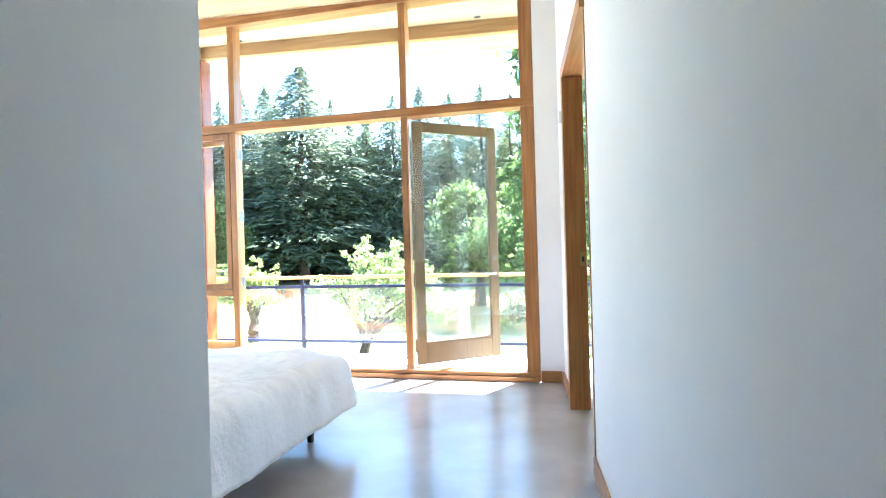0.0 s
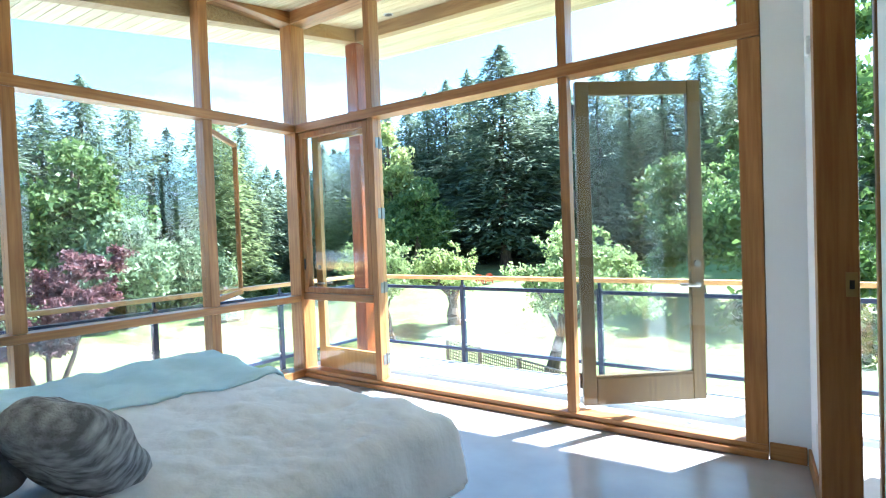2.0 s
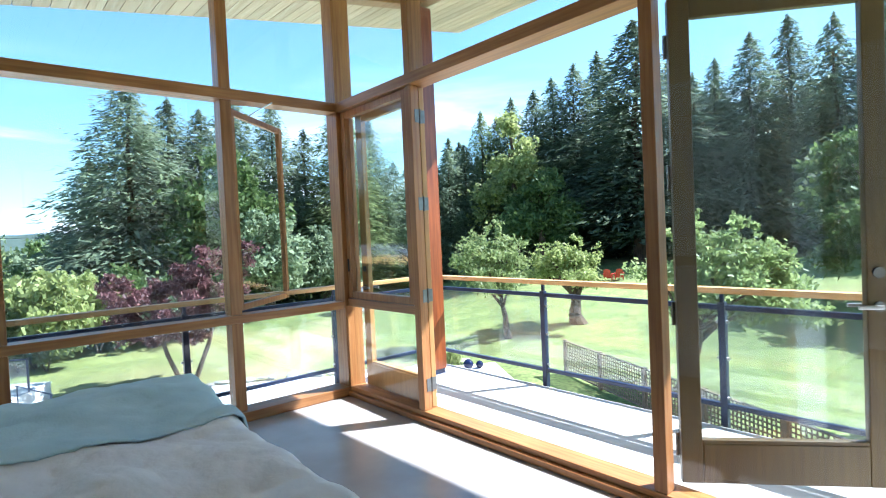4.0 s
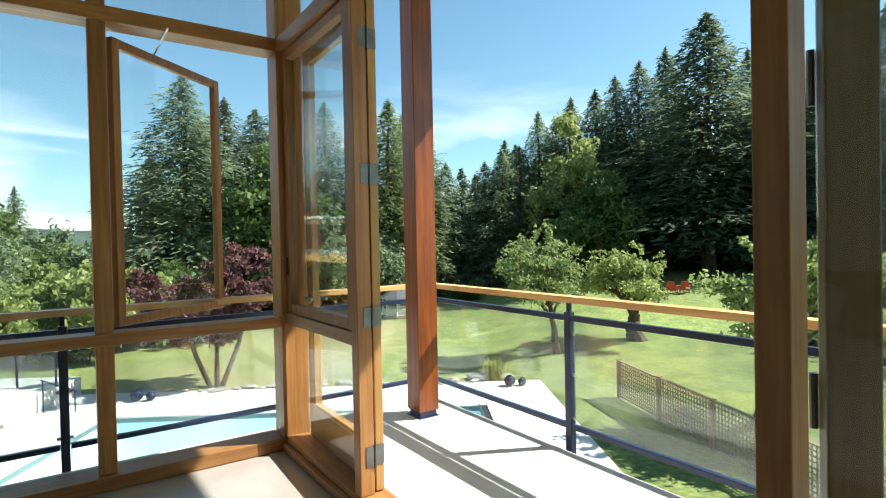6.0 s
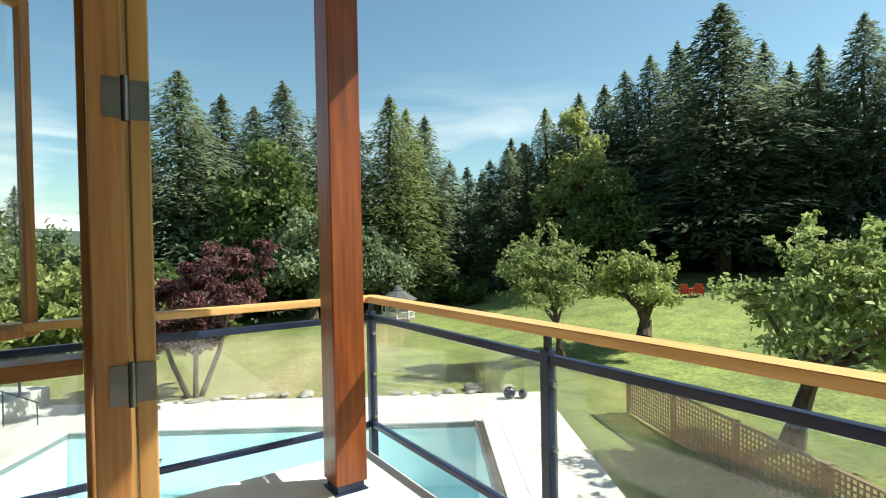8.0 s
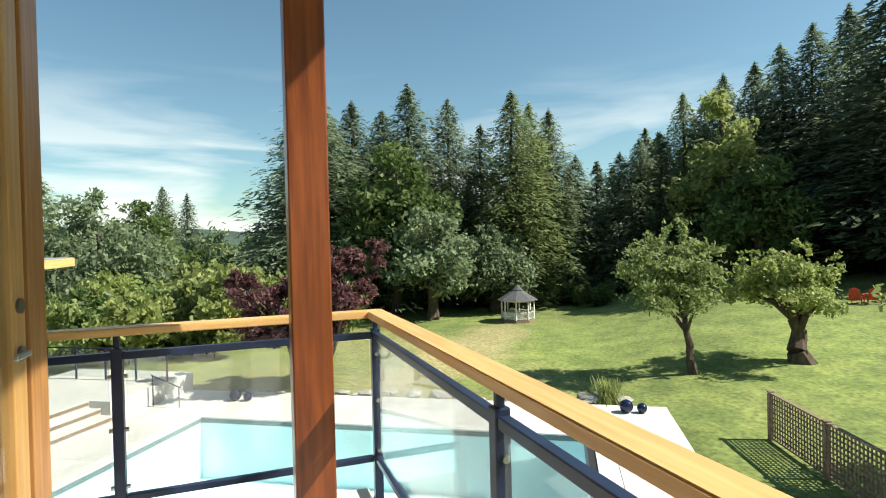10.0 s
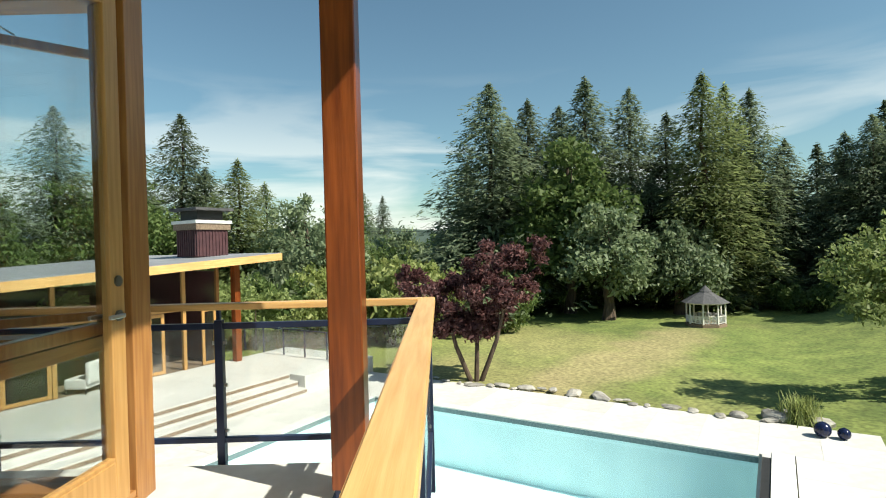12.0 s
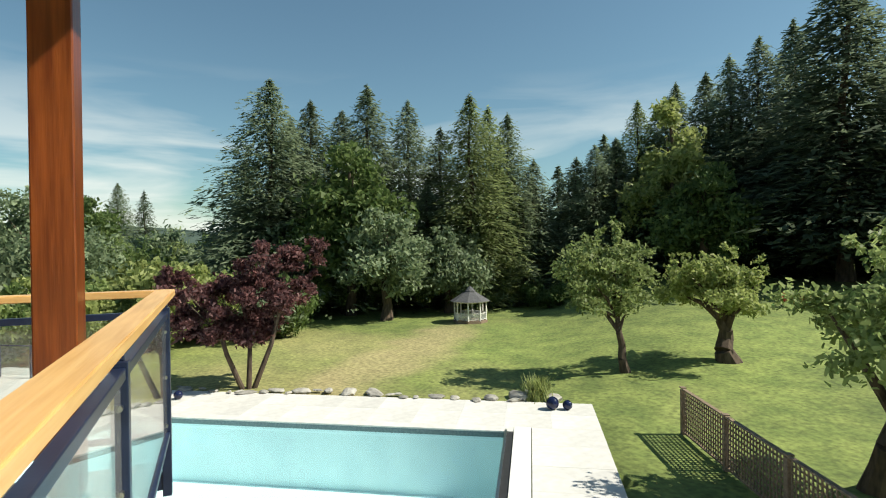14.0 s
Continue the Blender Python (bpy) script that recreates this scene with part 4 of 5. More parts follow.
def gazebo(x, y):
    R, n = 1.75, 8
    g = thing("gazebo", pose(x, y, yard_z(x, y) - 0.02, 0, 0, 12) @ Matrix.Diagonal((0.55, 0.55, 0.58, 1)), "small white gazebo with a grey shingled roof", "gazebo")
    bm = bmesh.new()
    bmesh.ops.create_cone(bm, cap_ends=True, segments=n, radius1=R + 0.15, radius2=R + 0.15, depth=0.3, matrix=Matrix.Translation((0, 0, 0.15)))
    part("floor", bm, FENCEW, g)
    pts = [(R * math.cos(i * math.tau / n), R * math.sin(i * math.tau / n)) for i in range(n)]
    for i, (a, b) in enumerate(pts):
        part("post", boxed((a - 0.06, a + 0.06, b - 0.06, b + 0.06, 0.3, 2.25)), WHITEP, g)
        c, d = pts[(i + 1) % n]
        if i != 4:
            bm = bmesh.new()
            for z in (0.42, 1.05):
                rod(bm, (a, b, z), (c, d, z), 0.035, sides=6)
            for k in range(1, 10):
                q = Vector((a, b, 0)).lerp(Vector((c, d, 0)), k / 10)
                rod(bm, (q.x, q.y, 0.42), (q.x, q.y, 1.05), 0.045, sides=4)
            part("balustrade", bm, WHITEP, g)
        bm = bmesh.new()
        rod(bm, (a, b, 2.2), (c, d, 2.2), 0.07, sides=6)
        part("header", bm, WHITEP, g)
    bm = bmesh.new()
    bmesh.ops.create_cone(bm, cap_ends=True, segments=n, radius1=R + 0.5, radius2=0.55, depth=1.0, matrix=Matrix.Translation((0, 0, 2.75)))
    part("roof", bm, DARKSHINGLE, g)
    bm = bmesh.new()
    bmesh.ops.create_cone(bm, cap_ends=True, segments=n, radius1=0.62, radius2=0.03, depth=0.55, matrix=Matrix.Translation((0, 0, 3.55)))
    part("cupola", bm, DARKSHINGLE, g)


def lawn_chair(x, y, turn):
    c = thing("lawn_chair", pose(x, y, yard_z(x, y), 0, 0, turn) @ Matrix.Diagonal((0.78, 0.78, 0.78, 1)), "red painted wooden lawn chair on the grass", "chair", group="red lawn chairs")
    bm = bmesh.new()
    for i in range(5):
        box(bm, -0.27, 0.27, -0.28 + i * 0.12, -0.18 + i * 0.12, 0.36 - i * 0.02, 0.385 - i * 0.02)
    part("seat", bm, REDP, c)
    bm = bmesh.new()
    for i in range(5):
        box(bm, -0.27 + i * 0.11, -0.17 + i * 0.11, 0.30, 0.325, 0.28, 0.95 + 0.1 * math.sin((i + 0.5) / 5 * math.pi))
    bk = part("backrest", bm, REDP, c)
    bk.rotation_euler = (radians(-12), 0, 0)
    for s in (-1, 1):
        part("arm", boxed((s * 0.34 - 0.06, s * 0.34 + 0.06, -0.34, 0.38, 0.56, 0.585)), REDP, c)
        for yy in (-0.28, 0.3):
            part("leg", boxed((s * 0.31 - 0.03, s * 0.31 + 0.03, yy - 0.04, yy + 0.04, 0, 0.56)), REDP, c)


# ---------------------------------------------------------------- the west wing
def wing():
    """Low wing across the pool: steps, terrace, glass front, slanting roof and a chimney. Local x runs to the house, y towards the pool."""
    h = thing("house_wing", GARDEN @ Matrix.Translation((1.75, 1.0, YARD)), "single storey house wing with a glazed fir front and slanting roof", "house")
    TZ = 0.56
    Y0 = -7.9
    part("wall", boxed((-1.3, 12, Y0 - 7, Y0 - 6.8, TZ, 3.4), (11.8, 12, Y0 - 6.8, Y0, TZ, 3.4), (-1.3, -1.1, Y0 - 6.8, Y0 - 0.08, TZ, 3.95), bevel=0), PLUMSIDING, h)
    part("floor", boxed((-1.3, 12, Y0 - 6.8, Y0, TZ - 0.2, TZ + 0.01), bevel=0), FENCEW, h)
    bm = bmesh.new()
    a0, a1 = -2.94, 12.0
    za, zb = 4.36, 3.55
    for dz in (0.0, 0.22):
        for a, b in ((a0, Y0 + 1.5), (a1, Y0 + 1.5), (a1, Y0 - 8), (a0, Y0 - 8)):
            bm.verts.new((a, b, (za if a == a0 else zb) + dz))
    bm.verts.ensure_lookup_table()
    for f in ((3, 2, 1, 0), (4, 5, 6, 7), (0, 1, 5, 4), (1, 2, 6, 5), (2, 3, 7, 6), (3, 0, 4, 7)):
        bm.faces.new([bm.verts[i] for i in f])
    rf = part("roof", bm, METALROOF, h)
    bm = bmesh.new()
    q = [(a0, Y0 + 1.50, za - 0.06), (a1, Y0 + 1.50, zb - 0.06), (a1, Y0 + 1.50, zb + 0.20), (a0, Y0 + 1.50, za + 0.20)]
    lo = [bm.verts.new(v) for v in q]
    hi = [bm.verts.new((v[0], v[1] + 0.05, v[2])) for v in q]
    bm.faces.new(lo[::-1]), bm.faces.new(hi)
    for i in range(4):
        bm.faces.new((lo[i], lo[(i + 1) % 4], hi[(i + 1) % 4], hi[i]))
    part("fascia", bm, CAP_X, rf, "pale fir fascia")
    # glass front
    for i in range(8):
        a = -1.15 + i * 1.35
        zt = za + (zb - za) * (a - a0) / (a1 - a0)
        part("mullion", boxed((a - 0.06, a + 0.06, Y0 - 0.06, Y0 + 0.06, TZ + 0.01, zt)), LEAF_FRAME if i % 3 == 1 else FIR_V, h)
        if i < 7:
            part("transom", boxed((a + 0.062, a + 1.288, Y0 - 0.05, Y0 + 0.05, TZ + 2.08, TZ + 2.18)), LEAF_FRAME, h)
            lo, hi = ((0.07, 0.66), (0.72, 1.28))[i] if i < 2 else (0.07, 1.28)
            if i != 3:
                w = part("window", frame_bm(a + lo, a + hi, TZ + 0.03, TZ + 2.06, 0.11, Y0 - 0.03, Y0 + 0.03), LEAF_FRAME, h)
                pane("pane", (a + lo + 0.11, a + hi - 0.11, Y0 - 0.005, Y0 + 0.005, TZ + 0.15, TZ + 1.95), w)
            ztop = za + (zb - za) * (a + 1.35 - a0) / (a1 - a0)
            pane("pane", (a + 0.062, a + 1.288, Y0 - 0.006, Y0 + 0.006, TZ + 2.19, ztop - 0.02), h)
    for a in (-1.65,):
        part("column", boxed((a - 0.12, a + 0.12, Y0 + 0.3, Y0 + 0.54, TZ, za - 0.2)), CEDAR, h)
    # chimney with a metal cowl
    c0, c1, d0, d1 = -2.3, -0.95, Y0 - 2.1, Y0 - 0.8
    zt = za + 0.12 + (zb - za) * (-1.7 - a0) / (a1 - a0)
    ch = part("chimney", boxed((c0, c1, d0, d1, zt + 0.1, zt + 1.12), bevel=0.01), PLUMSIDING, h, "plum coloured board and batten chimney")
    for i in range(9):
        a = c0 + 0.1 + i * (c1 - c0 - 0.2) / 8
        part("batten", boxed((a - 0.02, a + 0.02, d1 + 0.001, d1 + 0.03, zt + 0.1, zt + 1.12), bevel=0), PLUMSIDING, ch)
        b = d0 + 0.1 + i * (d1 - d0 - 0.2) / 8
        part("batten", boxed((c1 + 0.001, c1 + 0.03, b - 0.02, b + 0.02, zt + 0.1, zt + 1.12), bevel=0), PLUMSIDING, ch)
    part("trim", boxed((c0 - 0.08, c1 + 0.08, d0 - 0.08, d1 + 0.08, zt + 1.12, zt + 1.36)), FENCEW, ch)
    part("flashing", boxed((c0 - 0.12, c1 + 0.12, d0 - 0.12, d1 + 0.12, zt + 1.36, zt + 1.48)), WHITEP, ch)
    part("flue", boxed((c0 + 0.12, c1 - 0.12, d0 + 0.12, d1 - 0.12, zt + 1.48, zt + 1.86)), BLACK, ch)
    part("cap", boxed((c0 - 0.15, c1 + 0.15, d0 - 0.15, d1 + 0.2, zt + 1.86, zt + 1.96)), SHINGLE, ch)
    # terrace and steps
    t = thing("terrace", GARDEN @ Matrix.Translation((1.75, 1.0, YARD)), "raised pale concrete terrace with three broad steps", "terrace", "structure")
    part("platform", boxed((-4.5, 14, Y0 - 0.02, -4.0, -0.1, TZ), bevel=0.01), PAVER, t)
    for i in range(2):
        part("step", boxed((-1.0, 14, -3.998 + i * 0.4, -3.6 + i * 0.4, -0.1, TZ - (i + 1) * 0.187), bevel=0.01), PAVER, t)
    part("block", boxed((-4.5, -1.01, -3.998, -3.3, -0.1, TZ + 0.0), bevel=0.01), PAVER, t)
    for i, z in enumerate((TZ - 0.03, TZ - 0.187 - 0.03, TZ - 0.374 - 0.03)):
        part("nosing", boxed((-0.98, 14, -3.996 + i * 0.4, -3.985 + i * 0.4, z - 0.09, z), bevel=0), FENCEW, t)
    r = thing("terrace_railing", GARDEN @ Matrix.Translation((-1.45, -8.0, YARD + TZ)), "dark metal and glass railing along the terrace edge", "railing")
    for i in range(6):
        part("post", boxed((-0.025, 0.025, i * 1.15 - 0.025, i * 1.15 + 0.025, 0, 1.0)), STEEL, r)
    part("top_rail", boxed((-0.02, 0.02, 0, 5.75, 1.0, 1.04)), STEEL, r)
    pane("glass_panel", (-0.005, 0.005, 0.03, 5.72, 0.08, 0.95), r, RAIL_GLASS)
    sr = thing("stair_rail", GARDEN @ Matrix.Translation((-0.7, -1.6, YARD)), "thin dark metal handrail beside garden steps", "handrail")
    bm = bmesh.new()
    rod(bm, (0, -0.6, 0.95), (0, 0.4, 0.6), 0.02)
    part("rail", bm, STEEL, sr)
    for y, z in ((-0.55, 0.93), (0.35, 0.61)):
        bm = bmesh.new()
        rod(bm, (0, y, 0), (0, y, z), 0.018)
        part("post", bm, STEEL, sr)
    # what stands inside the wing
    s = thing("wing_armchair", GARDEN @ pose(5.2, Y0 + 0.9, YARD + TZ + 0.01, 0, 0, 30), "white upholstered armchair behind the glass", "armchair")
    part("seat", boxed((-0.35, 0.35, -0.35, 0.35, 0.15, 0.45), bevel=0.05), SHEET, s)
    part("backrest", boxed((-0.35, 0.35, 0.3, 0.45, 0.3, 0.95), bevel=0.05), SHEET, s)
    for sx in (-1, 1):
        for sy in (-1, 1):
            part("leg", boxed((sx * 0.3 - 0.02, sx * 0.3 + 0.02, sy * 0.3 - 0.02, sy * 0.3 + 0.02, 0, 0.16)), BLACK, s)


# ---------------------------------------------------------------- trees
def quads(centres, along, across):
    """Quads from their centres and half-edge vectors, as vertices and faces."""
    v = np.stack([centres - along - across, centres + along - across * 0.55, centres + along * 1.15 + across * 0.55, centres - along + across], 1).reshape(-1, 3)
    f = np.arange(len(v)).reshape(-1, 4)
    return v, f


def mesh_quads(name, v, f, material):
    me = bpy.data.meshes.new(name)
    me.vertices.add(len(v))
    me.vertices.foreach_set("co", v.astype(np.float32).ravel())
    me.loops.add(f.size)
    me.loops.foreach_set("vertex_index", f.astype(np.int32).ravel())
    me.polygons.add(len(f))
    me.polygons.foreach_set("loop_start", (np.arange(len(f)) * 4).astype(np.int32))
    me.update(calc_edges=True)
    me.materials.append(material)
    return me


def conifer_mesh(seed, h, r, material, n=330, droop=0.28, spray=0.55, bare=0.06, ragged=0.35):
    rng = np.random.default_rng(seed)
    C, A, B = [], [], []
    for i in range(n):
        t = (i + rng.random()) / n
        z = h * (bare + (1 - bare) * t)
        az = i * 2.39996 + rng.normal(0, 0.35)
        lump = noise.noise(Vector((math.cos(az) * 1.3 + seed * 3.7, math.sin(az) * 1.3, z * 0.33)))
        L = r * min((1 - t) * 1.75, (1 - t) ** 0.72, 0.6 + t * 2.2) * (1 - ragged * 0.7 + 1.1 * ragged * rng.random()) * (1.0 + 0.7 * lump) + 0.14 + 0.9 * (1 - t) * t
        if rng.random() < 0.12:
            L *= 1.25
        out = np.array([math.cos(az), math.sin(az), 0.0])
        side = np.array([-out[1], out[0], 0.0])
        k = int(6 + L * 6.5)
        s = rng.random(k) ** 0.6
        fan = rng.normal(0, 0.30, k) * (0.25 + s)
        p = out * (s * L)[:, None] + side * (fan * L * 0.45)[:, None]
        lift = (0.25 - 0.7 * (1 - t)) * droop
        p[:, 2] += z + s * L * lift - droop * (s * L) ** 2 / (r + 0.5) * 0.5 + rng.normal(0, 0.24, k)
        ang = fan * 1.5 + rng.normal(0, 0.4, k)
        d = out * np.cos(ang)[:, None] + side * np.sin(ang)[:, None]
        d[:, 2] += rng.normal(-0.3, 0.3, k)
        sz = spray * (0.45 + 0.75 * rng.random(k)) * (1.06 - 0.48 * t)
        w = np.cross(d, [0, 0, 1.0]) + rng.normal(0, 0.5, (k, 3))
        w /= np.linalg.norm(w, axis=1)[:, None]
        C.append(p), A.append(d * sz[:, None] * 0.6), B.append(w * (sz * 0.26)[:, None])
    v, f = quads(np.concatenate(C), np.concatenate(A), np.concatenate(B))
    return mesh_quads("crown", v, f, material)


def crown_mesh(seed, blobs, material, n, leaf, hollow=0.55):
    """Leaves gathered in many clumps over several lobes, thinner at the edge."""
    rng = np.random.default_rng(seed)
    C, A, B = [], [], []
    vol = sum(b[3] ** 2 for b in blobs)
    for bx, by, bz, br, bh in blobs:
        clumps = max(6, int(60 * br ** 2 / vol))
        per = max(3, int(n * br ** 2 / vol / clumps))
        for _ in range(clumps):
            u = rng.normal(size=3)
            u /= np.linalg.norm(u)
            if u[2] < -0.55:
                u[2] *= -0.6
            rad = (hollow + (1 - hollow) * rng.random() ** 0.5) * (0.85 + 0.35 * rng.random())
            c = np.array([bx, by, bz]) + u * rad * np.array([br, br, bh])
            spread = br * (0.16 + 0.14 * rng.random())
            p = c + rng.normal(size=(per, 3)) * spread * np.array([1, 1, 0.7])
            d = rng.normal(size=(per, 3)) + u * 0.6
            d[:, 2] -= 0.3
            d /= np.linalg.norm(d, axis=1)[:, None]
            w = np.cross(d, rng.normal(size=(per, 3)))
            w /= np.linalg.norm(w, axis=1)[:, None]
            sz = leaf * (0.6 + 0.8 * rng.random(per))
            C.append(p), A.append(d * sz[:, None] * 0.5), B.append(w * (sz * 0.3)[:, None])
    v, f = quads(np.concatenate(C), np.concatenate(A), np.concatenate(B))
    return mesh_quads("crown", v, f, material)


def trunk_bm(h, r, seed, limbs=(), lean=0.0, sides=9):
    """A tapered, slightly crooked trunk with limbs given as end points."""
    bm = bmesh.new()
    rnd = random.Random(seed)
    prev, pr = Vector((0, 0, -0.15)), r * 1.35
    pts = []
    n = 6
    for i in range(1, n + 1):
        t = i / n
        q = Vector((lean * t * h + rnd.uniform(-1, 1) * r * 0.5, rnd.uniform(-1, 1) * r * 0.5, h * t))
        nr = r * (1 - 0.75 * t) + 0.01
        rod(bm, prev, q, pr, nr, sides)
        pts.append((q.copy(), nr))
        prev, pr = q, nr
    for e, at in limbs:
        q, nr = pts[min(n - 1, max(0, int(at * n)))]
        mid = q.lerp(Vector(e), 0.5) + Vector((rnd.uniform(-.15, .15), rnd.uniform(-.15, .15), 0.12))
        rod(bm, q, mid, nr * 0.7, nr * 0.45, 7)
        rod(bm, mid, e, nr * 0.45, nr * 0.12, 6)
    return bm


def tree(name, at, trunk_me, crown_me, label, category="tree", group=""):
    t = thing(name, at, label, category, group=group)
    for nm, me in (("trunk", trunk_me), ("crown", crown_me)):
        o = new(nm, me)
        o.parent = t
    return t


def polar(angle, dist):
    """A spot in the yard by its bearing from the deck, degrees to the west of north, and its distance."""
    return ORIGIN[0] - dist * math.sin(radians(angle)), ORIGIN[1] + dist * math.cos(radians(angle))


def forest():
    rnd = random.Random(11)
    H = 26.0
    kinds = [conifer_mesh(1, H, 6.4, FIRLEAF, 720, 0.30, 0.47, ragged=0.5), conifer_mesh(2, H, 5.6, FIRLEAF, 700, 0.45, 0.47, ragged=0.55),
             conifer_mesh(3, H, 5.2, FIRLEAF_B, 700, 0.6, 0.44, ragged=0.55), conifer_mesh(4, H, 3.9, FIRLEAF, 420, 0.35, 0.56, ragged=0.5),
             conifer_mesh(5, H, 5.6, FIRLEAF, 190, 0.4, 1.05, ragged=0.5), conifer_mesh(6, H, 4.8, FIRLEAF, 180, 0.4, 1.0, ragged=0.5),
             conifer_mesh(7, H, 5.6, FIRLEAF, 640, 0.4, 0.48, bare=0.10, ragged=0.6), conifer_mesh(8, H, 5.6, FIRLEAF, 520, 0.4, 0.56, bare=0.03, ragged=0.45)]
    trunk_me = mesh_of("trunk", trunk_bm(H * 0.86, 0.34, 5), BARK)
    labels = ("tall dark green fir tree at the edge of the lawn", "tall dark fir tree with drooping branches", "tall ragged cedar tree with lighter green sprays", "slender pointed dark green fir tree", "dark fir tree deeper in the forest", "dark fir tree deeper in the forest", "tall open fir tree with a bare lower trunk", "dense dark fir tree among taller firs")
    group = "conifers of the forest edge"

    def fir(angle, dist, h, kind, wide=1.0):
        x, y = polar(angle, dist)
        s = h / H
        m = Matrix.Translation((x, y, yard_z(x, y) - 0.1)) @ Matrix.Rotation(rnd.uniform(0, 6.28), 4, "Z") @ Matrix.Diagonal((s * wide, s * wide, s, 1))
        t = thing("fir_tree", m, labels[kind], "tree", group=group)
        for nm, me in (("trunk", trunk_me), ("crown", kinds[kind])):
            o = new(nm, me)
            o.parent = t
    def tall(angle, dist, rise, kind, wide):
        """A fir whose top stands at the given angle above the eye level of the deck."""
        x, y = polar(angle, dist)
        fir(angle, dist, 1.3 + dist * math.tan(radians(rise)) - yard_z(x, y), kind, wide)
    # main group across the lawn, then the taller wood to the north
    for row in ((84.7, 41, 16.2, 0, 1.5), (80.8, 44, 14.4, 1, 1.35), (75.0, 43, 16.1, 1, 1.35), (77.6, 47, 13.6, 0, 1.4), (70.8, 45, 14.7, 0, 1.2), (64.3, 41, 15.2, 2, 1.4), (62.4, 44, 13.9, 2, 1.3), (60.4, 45, 13.2, 1, 1.25), (57.7, 46, 8.6, 7, 1.5),
                (67.4, 46, 12.0, 7, 1.3), (82.8, 48, 12.6, 7, 1.4), (87.2, 47, 8.5, 7, 1.5), (69.0, 41, 6.5, 3, 1.6), (58.8, 43, 5.0, 3, 1.5), (53.4, 46, 8.6, 7, 1.5), (51.6, 45, 9.8, 0, 1.3), (49.6, 46, 10.2, 1, 1.4),
                (47.5, 47, 13.6, 2, 1.2), (45.6, 49, 12.8, 7, 1.3), (44.0, 47, 14.8, 1, 1.2), (41.4, 49, 15.4, 7, 1.3), (39.4, 47, 16.6, 1, 1.2), (37.0, 47, 17.8, 0, 1.1), (34.4, 49, 18.6, 7, 1.2), (30.8, 42, 21.4, 6, 1.7), (27.0, 49, 17.4, 1, 1.2),
                (25.0, 46, 15.4, 7, 1.2), (22.9, 45, 16.4, 1, 1.2), (19.7, 44, 18.3, 0, 1.2), (16.4, 48, 19.0, 1, 1.2), (12.8, 46, 18.4, 7, 1.2), (9.0, 48, 19.0, 1, 1.2), (5.4, 45, 18.0, 2, 1.2), (1.2, 47, 18.6, 0, 1.2), (-3, 45, 18.0, 1, 1.2), (-8, 46, 18.4, 7, 1.2), (-14, 45, 18.0, 1, 1.2),
                (98.1, 70, 5.9, 0, 1.1), (96.0, 72, 5.3, 3, 1.2), (100.3, 76, 4.6, 1, 1.2), (115.2, 46, 12.8, 0, 1.2), (110.3, 40, 8.8, 2, 1.7), (107.8, 42, 6.6, 2, 1.6), (113.2, 44, 8.0, 7, 1.4), (119.5, 44, 11.0, 7, 1.3), (125, 46, 12.5, 0, 1.2), (131, 44, 12.0, 1, 1.2), (137, 42, 13.5, 0, 1.2), (143, 42, 12.0, 2, 1.2), (150, 43, 13.0, 1, 1.2)):
        tall(*row)
    # second and third rows close the gaps between the trunks
    for i in range(34):
        a = -14 + i * 2.25 + rnd.uniform(-0.7, 0.7)
        base = 29 if a < 36 else 22
        fir(a, 62 + rnd.uniform(-4, 6), base * 0.66 * rnd.uniform(0.8, 1.0), rnd.randrange(4, 6), 1.15)
    # broadleaved trees in front of the firs
    spec = (
        ("maple_tree", 77.2, 60, (MAPLE, 17.5, 4.6, 5200, 0.75), "broad dark green maple in front of the firs"),
        ("maple_tree", 73.5, 55, (GREYG, 10.5, 3.4, 5200, 0.6), "grey green broadleaved tree at the lawn edge"),
        ("maple_tree", 44.6, 66, (LIME, 19.0, 3.4, 4200, 0.7), "yellow green maple rising among dark firs"),
        ("maple_tree", 41.8, 60, (MAPLE, 11.0, 3.6, 4500, 0.6), "rounded green broadleaved tree at the forest edge"),
        ("maple_tree", 118.0, 68, (MAPLE, 13.5, 5.0, 6500, 0.6), "large green broadleaved tree behind the wing"),
        ("maple_tree", 104.0, 58, (GREYG, 11.5, 4.2, 6500, 0.5), "dense green broadleaved tree behind the wing"),
        ("maple_tree", 124.0, 72, (MAPLE, 14.0, 5.0, 6500, 0.6), "large green broadleaved tree behind the wing"),
        ("maple_tree", 131.0, 70, (MAPLE, 13.0, 5.2, 6500, 0.6), "large green broadleaved tree behind the wing"),
        ("maple_tree", 140.0, 68, (MAPLE, 12.0, 5.2, 6500, 0.6), "large green broadleaved tree behind the wing"),
        ("maple_tree", 100.5, 62, (MAPLE, 11.0, 4.4, 6500, 0.5), "dense green broadleaved tree behind the wing"),
        ("maple_tree", 66.8, 60, (GREYG, 9.0, 3.2, 5000, 0.55), "grey green broadleaved tree at the lawn edge"),
        ("maple_tree", 9.5, 44, (MAPLE, 12.0, 4.2, 5500, 0.6), "rounded green broadleaved tree at the forest edge"),
        ("maple_tree", 3.0, 40, (MAPLE, 11.0, 4.0, 5500, 0.55), "rounded green broadleaved tree at the forest edge"),
    )
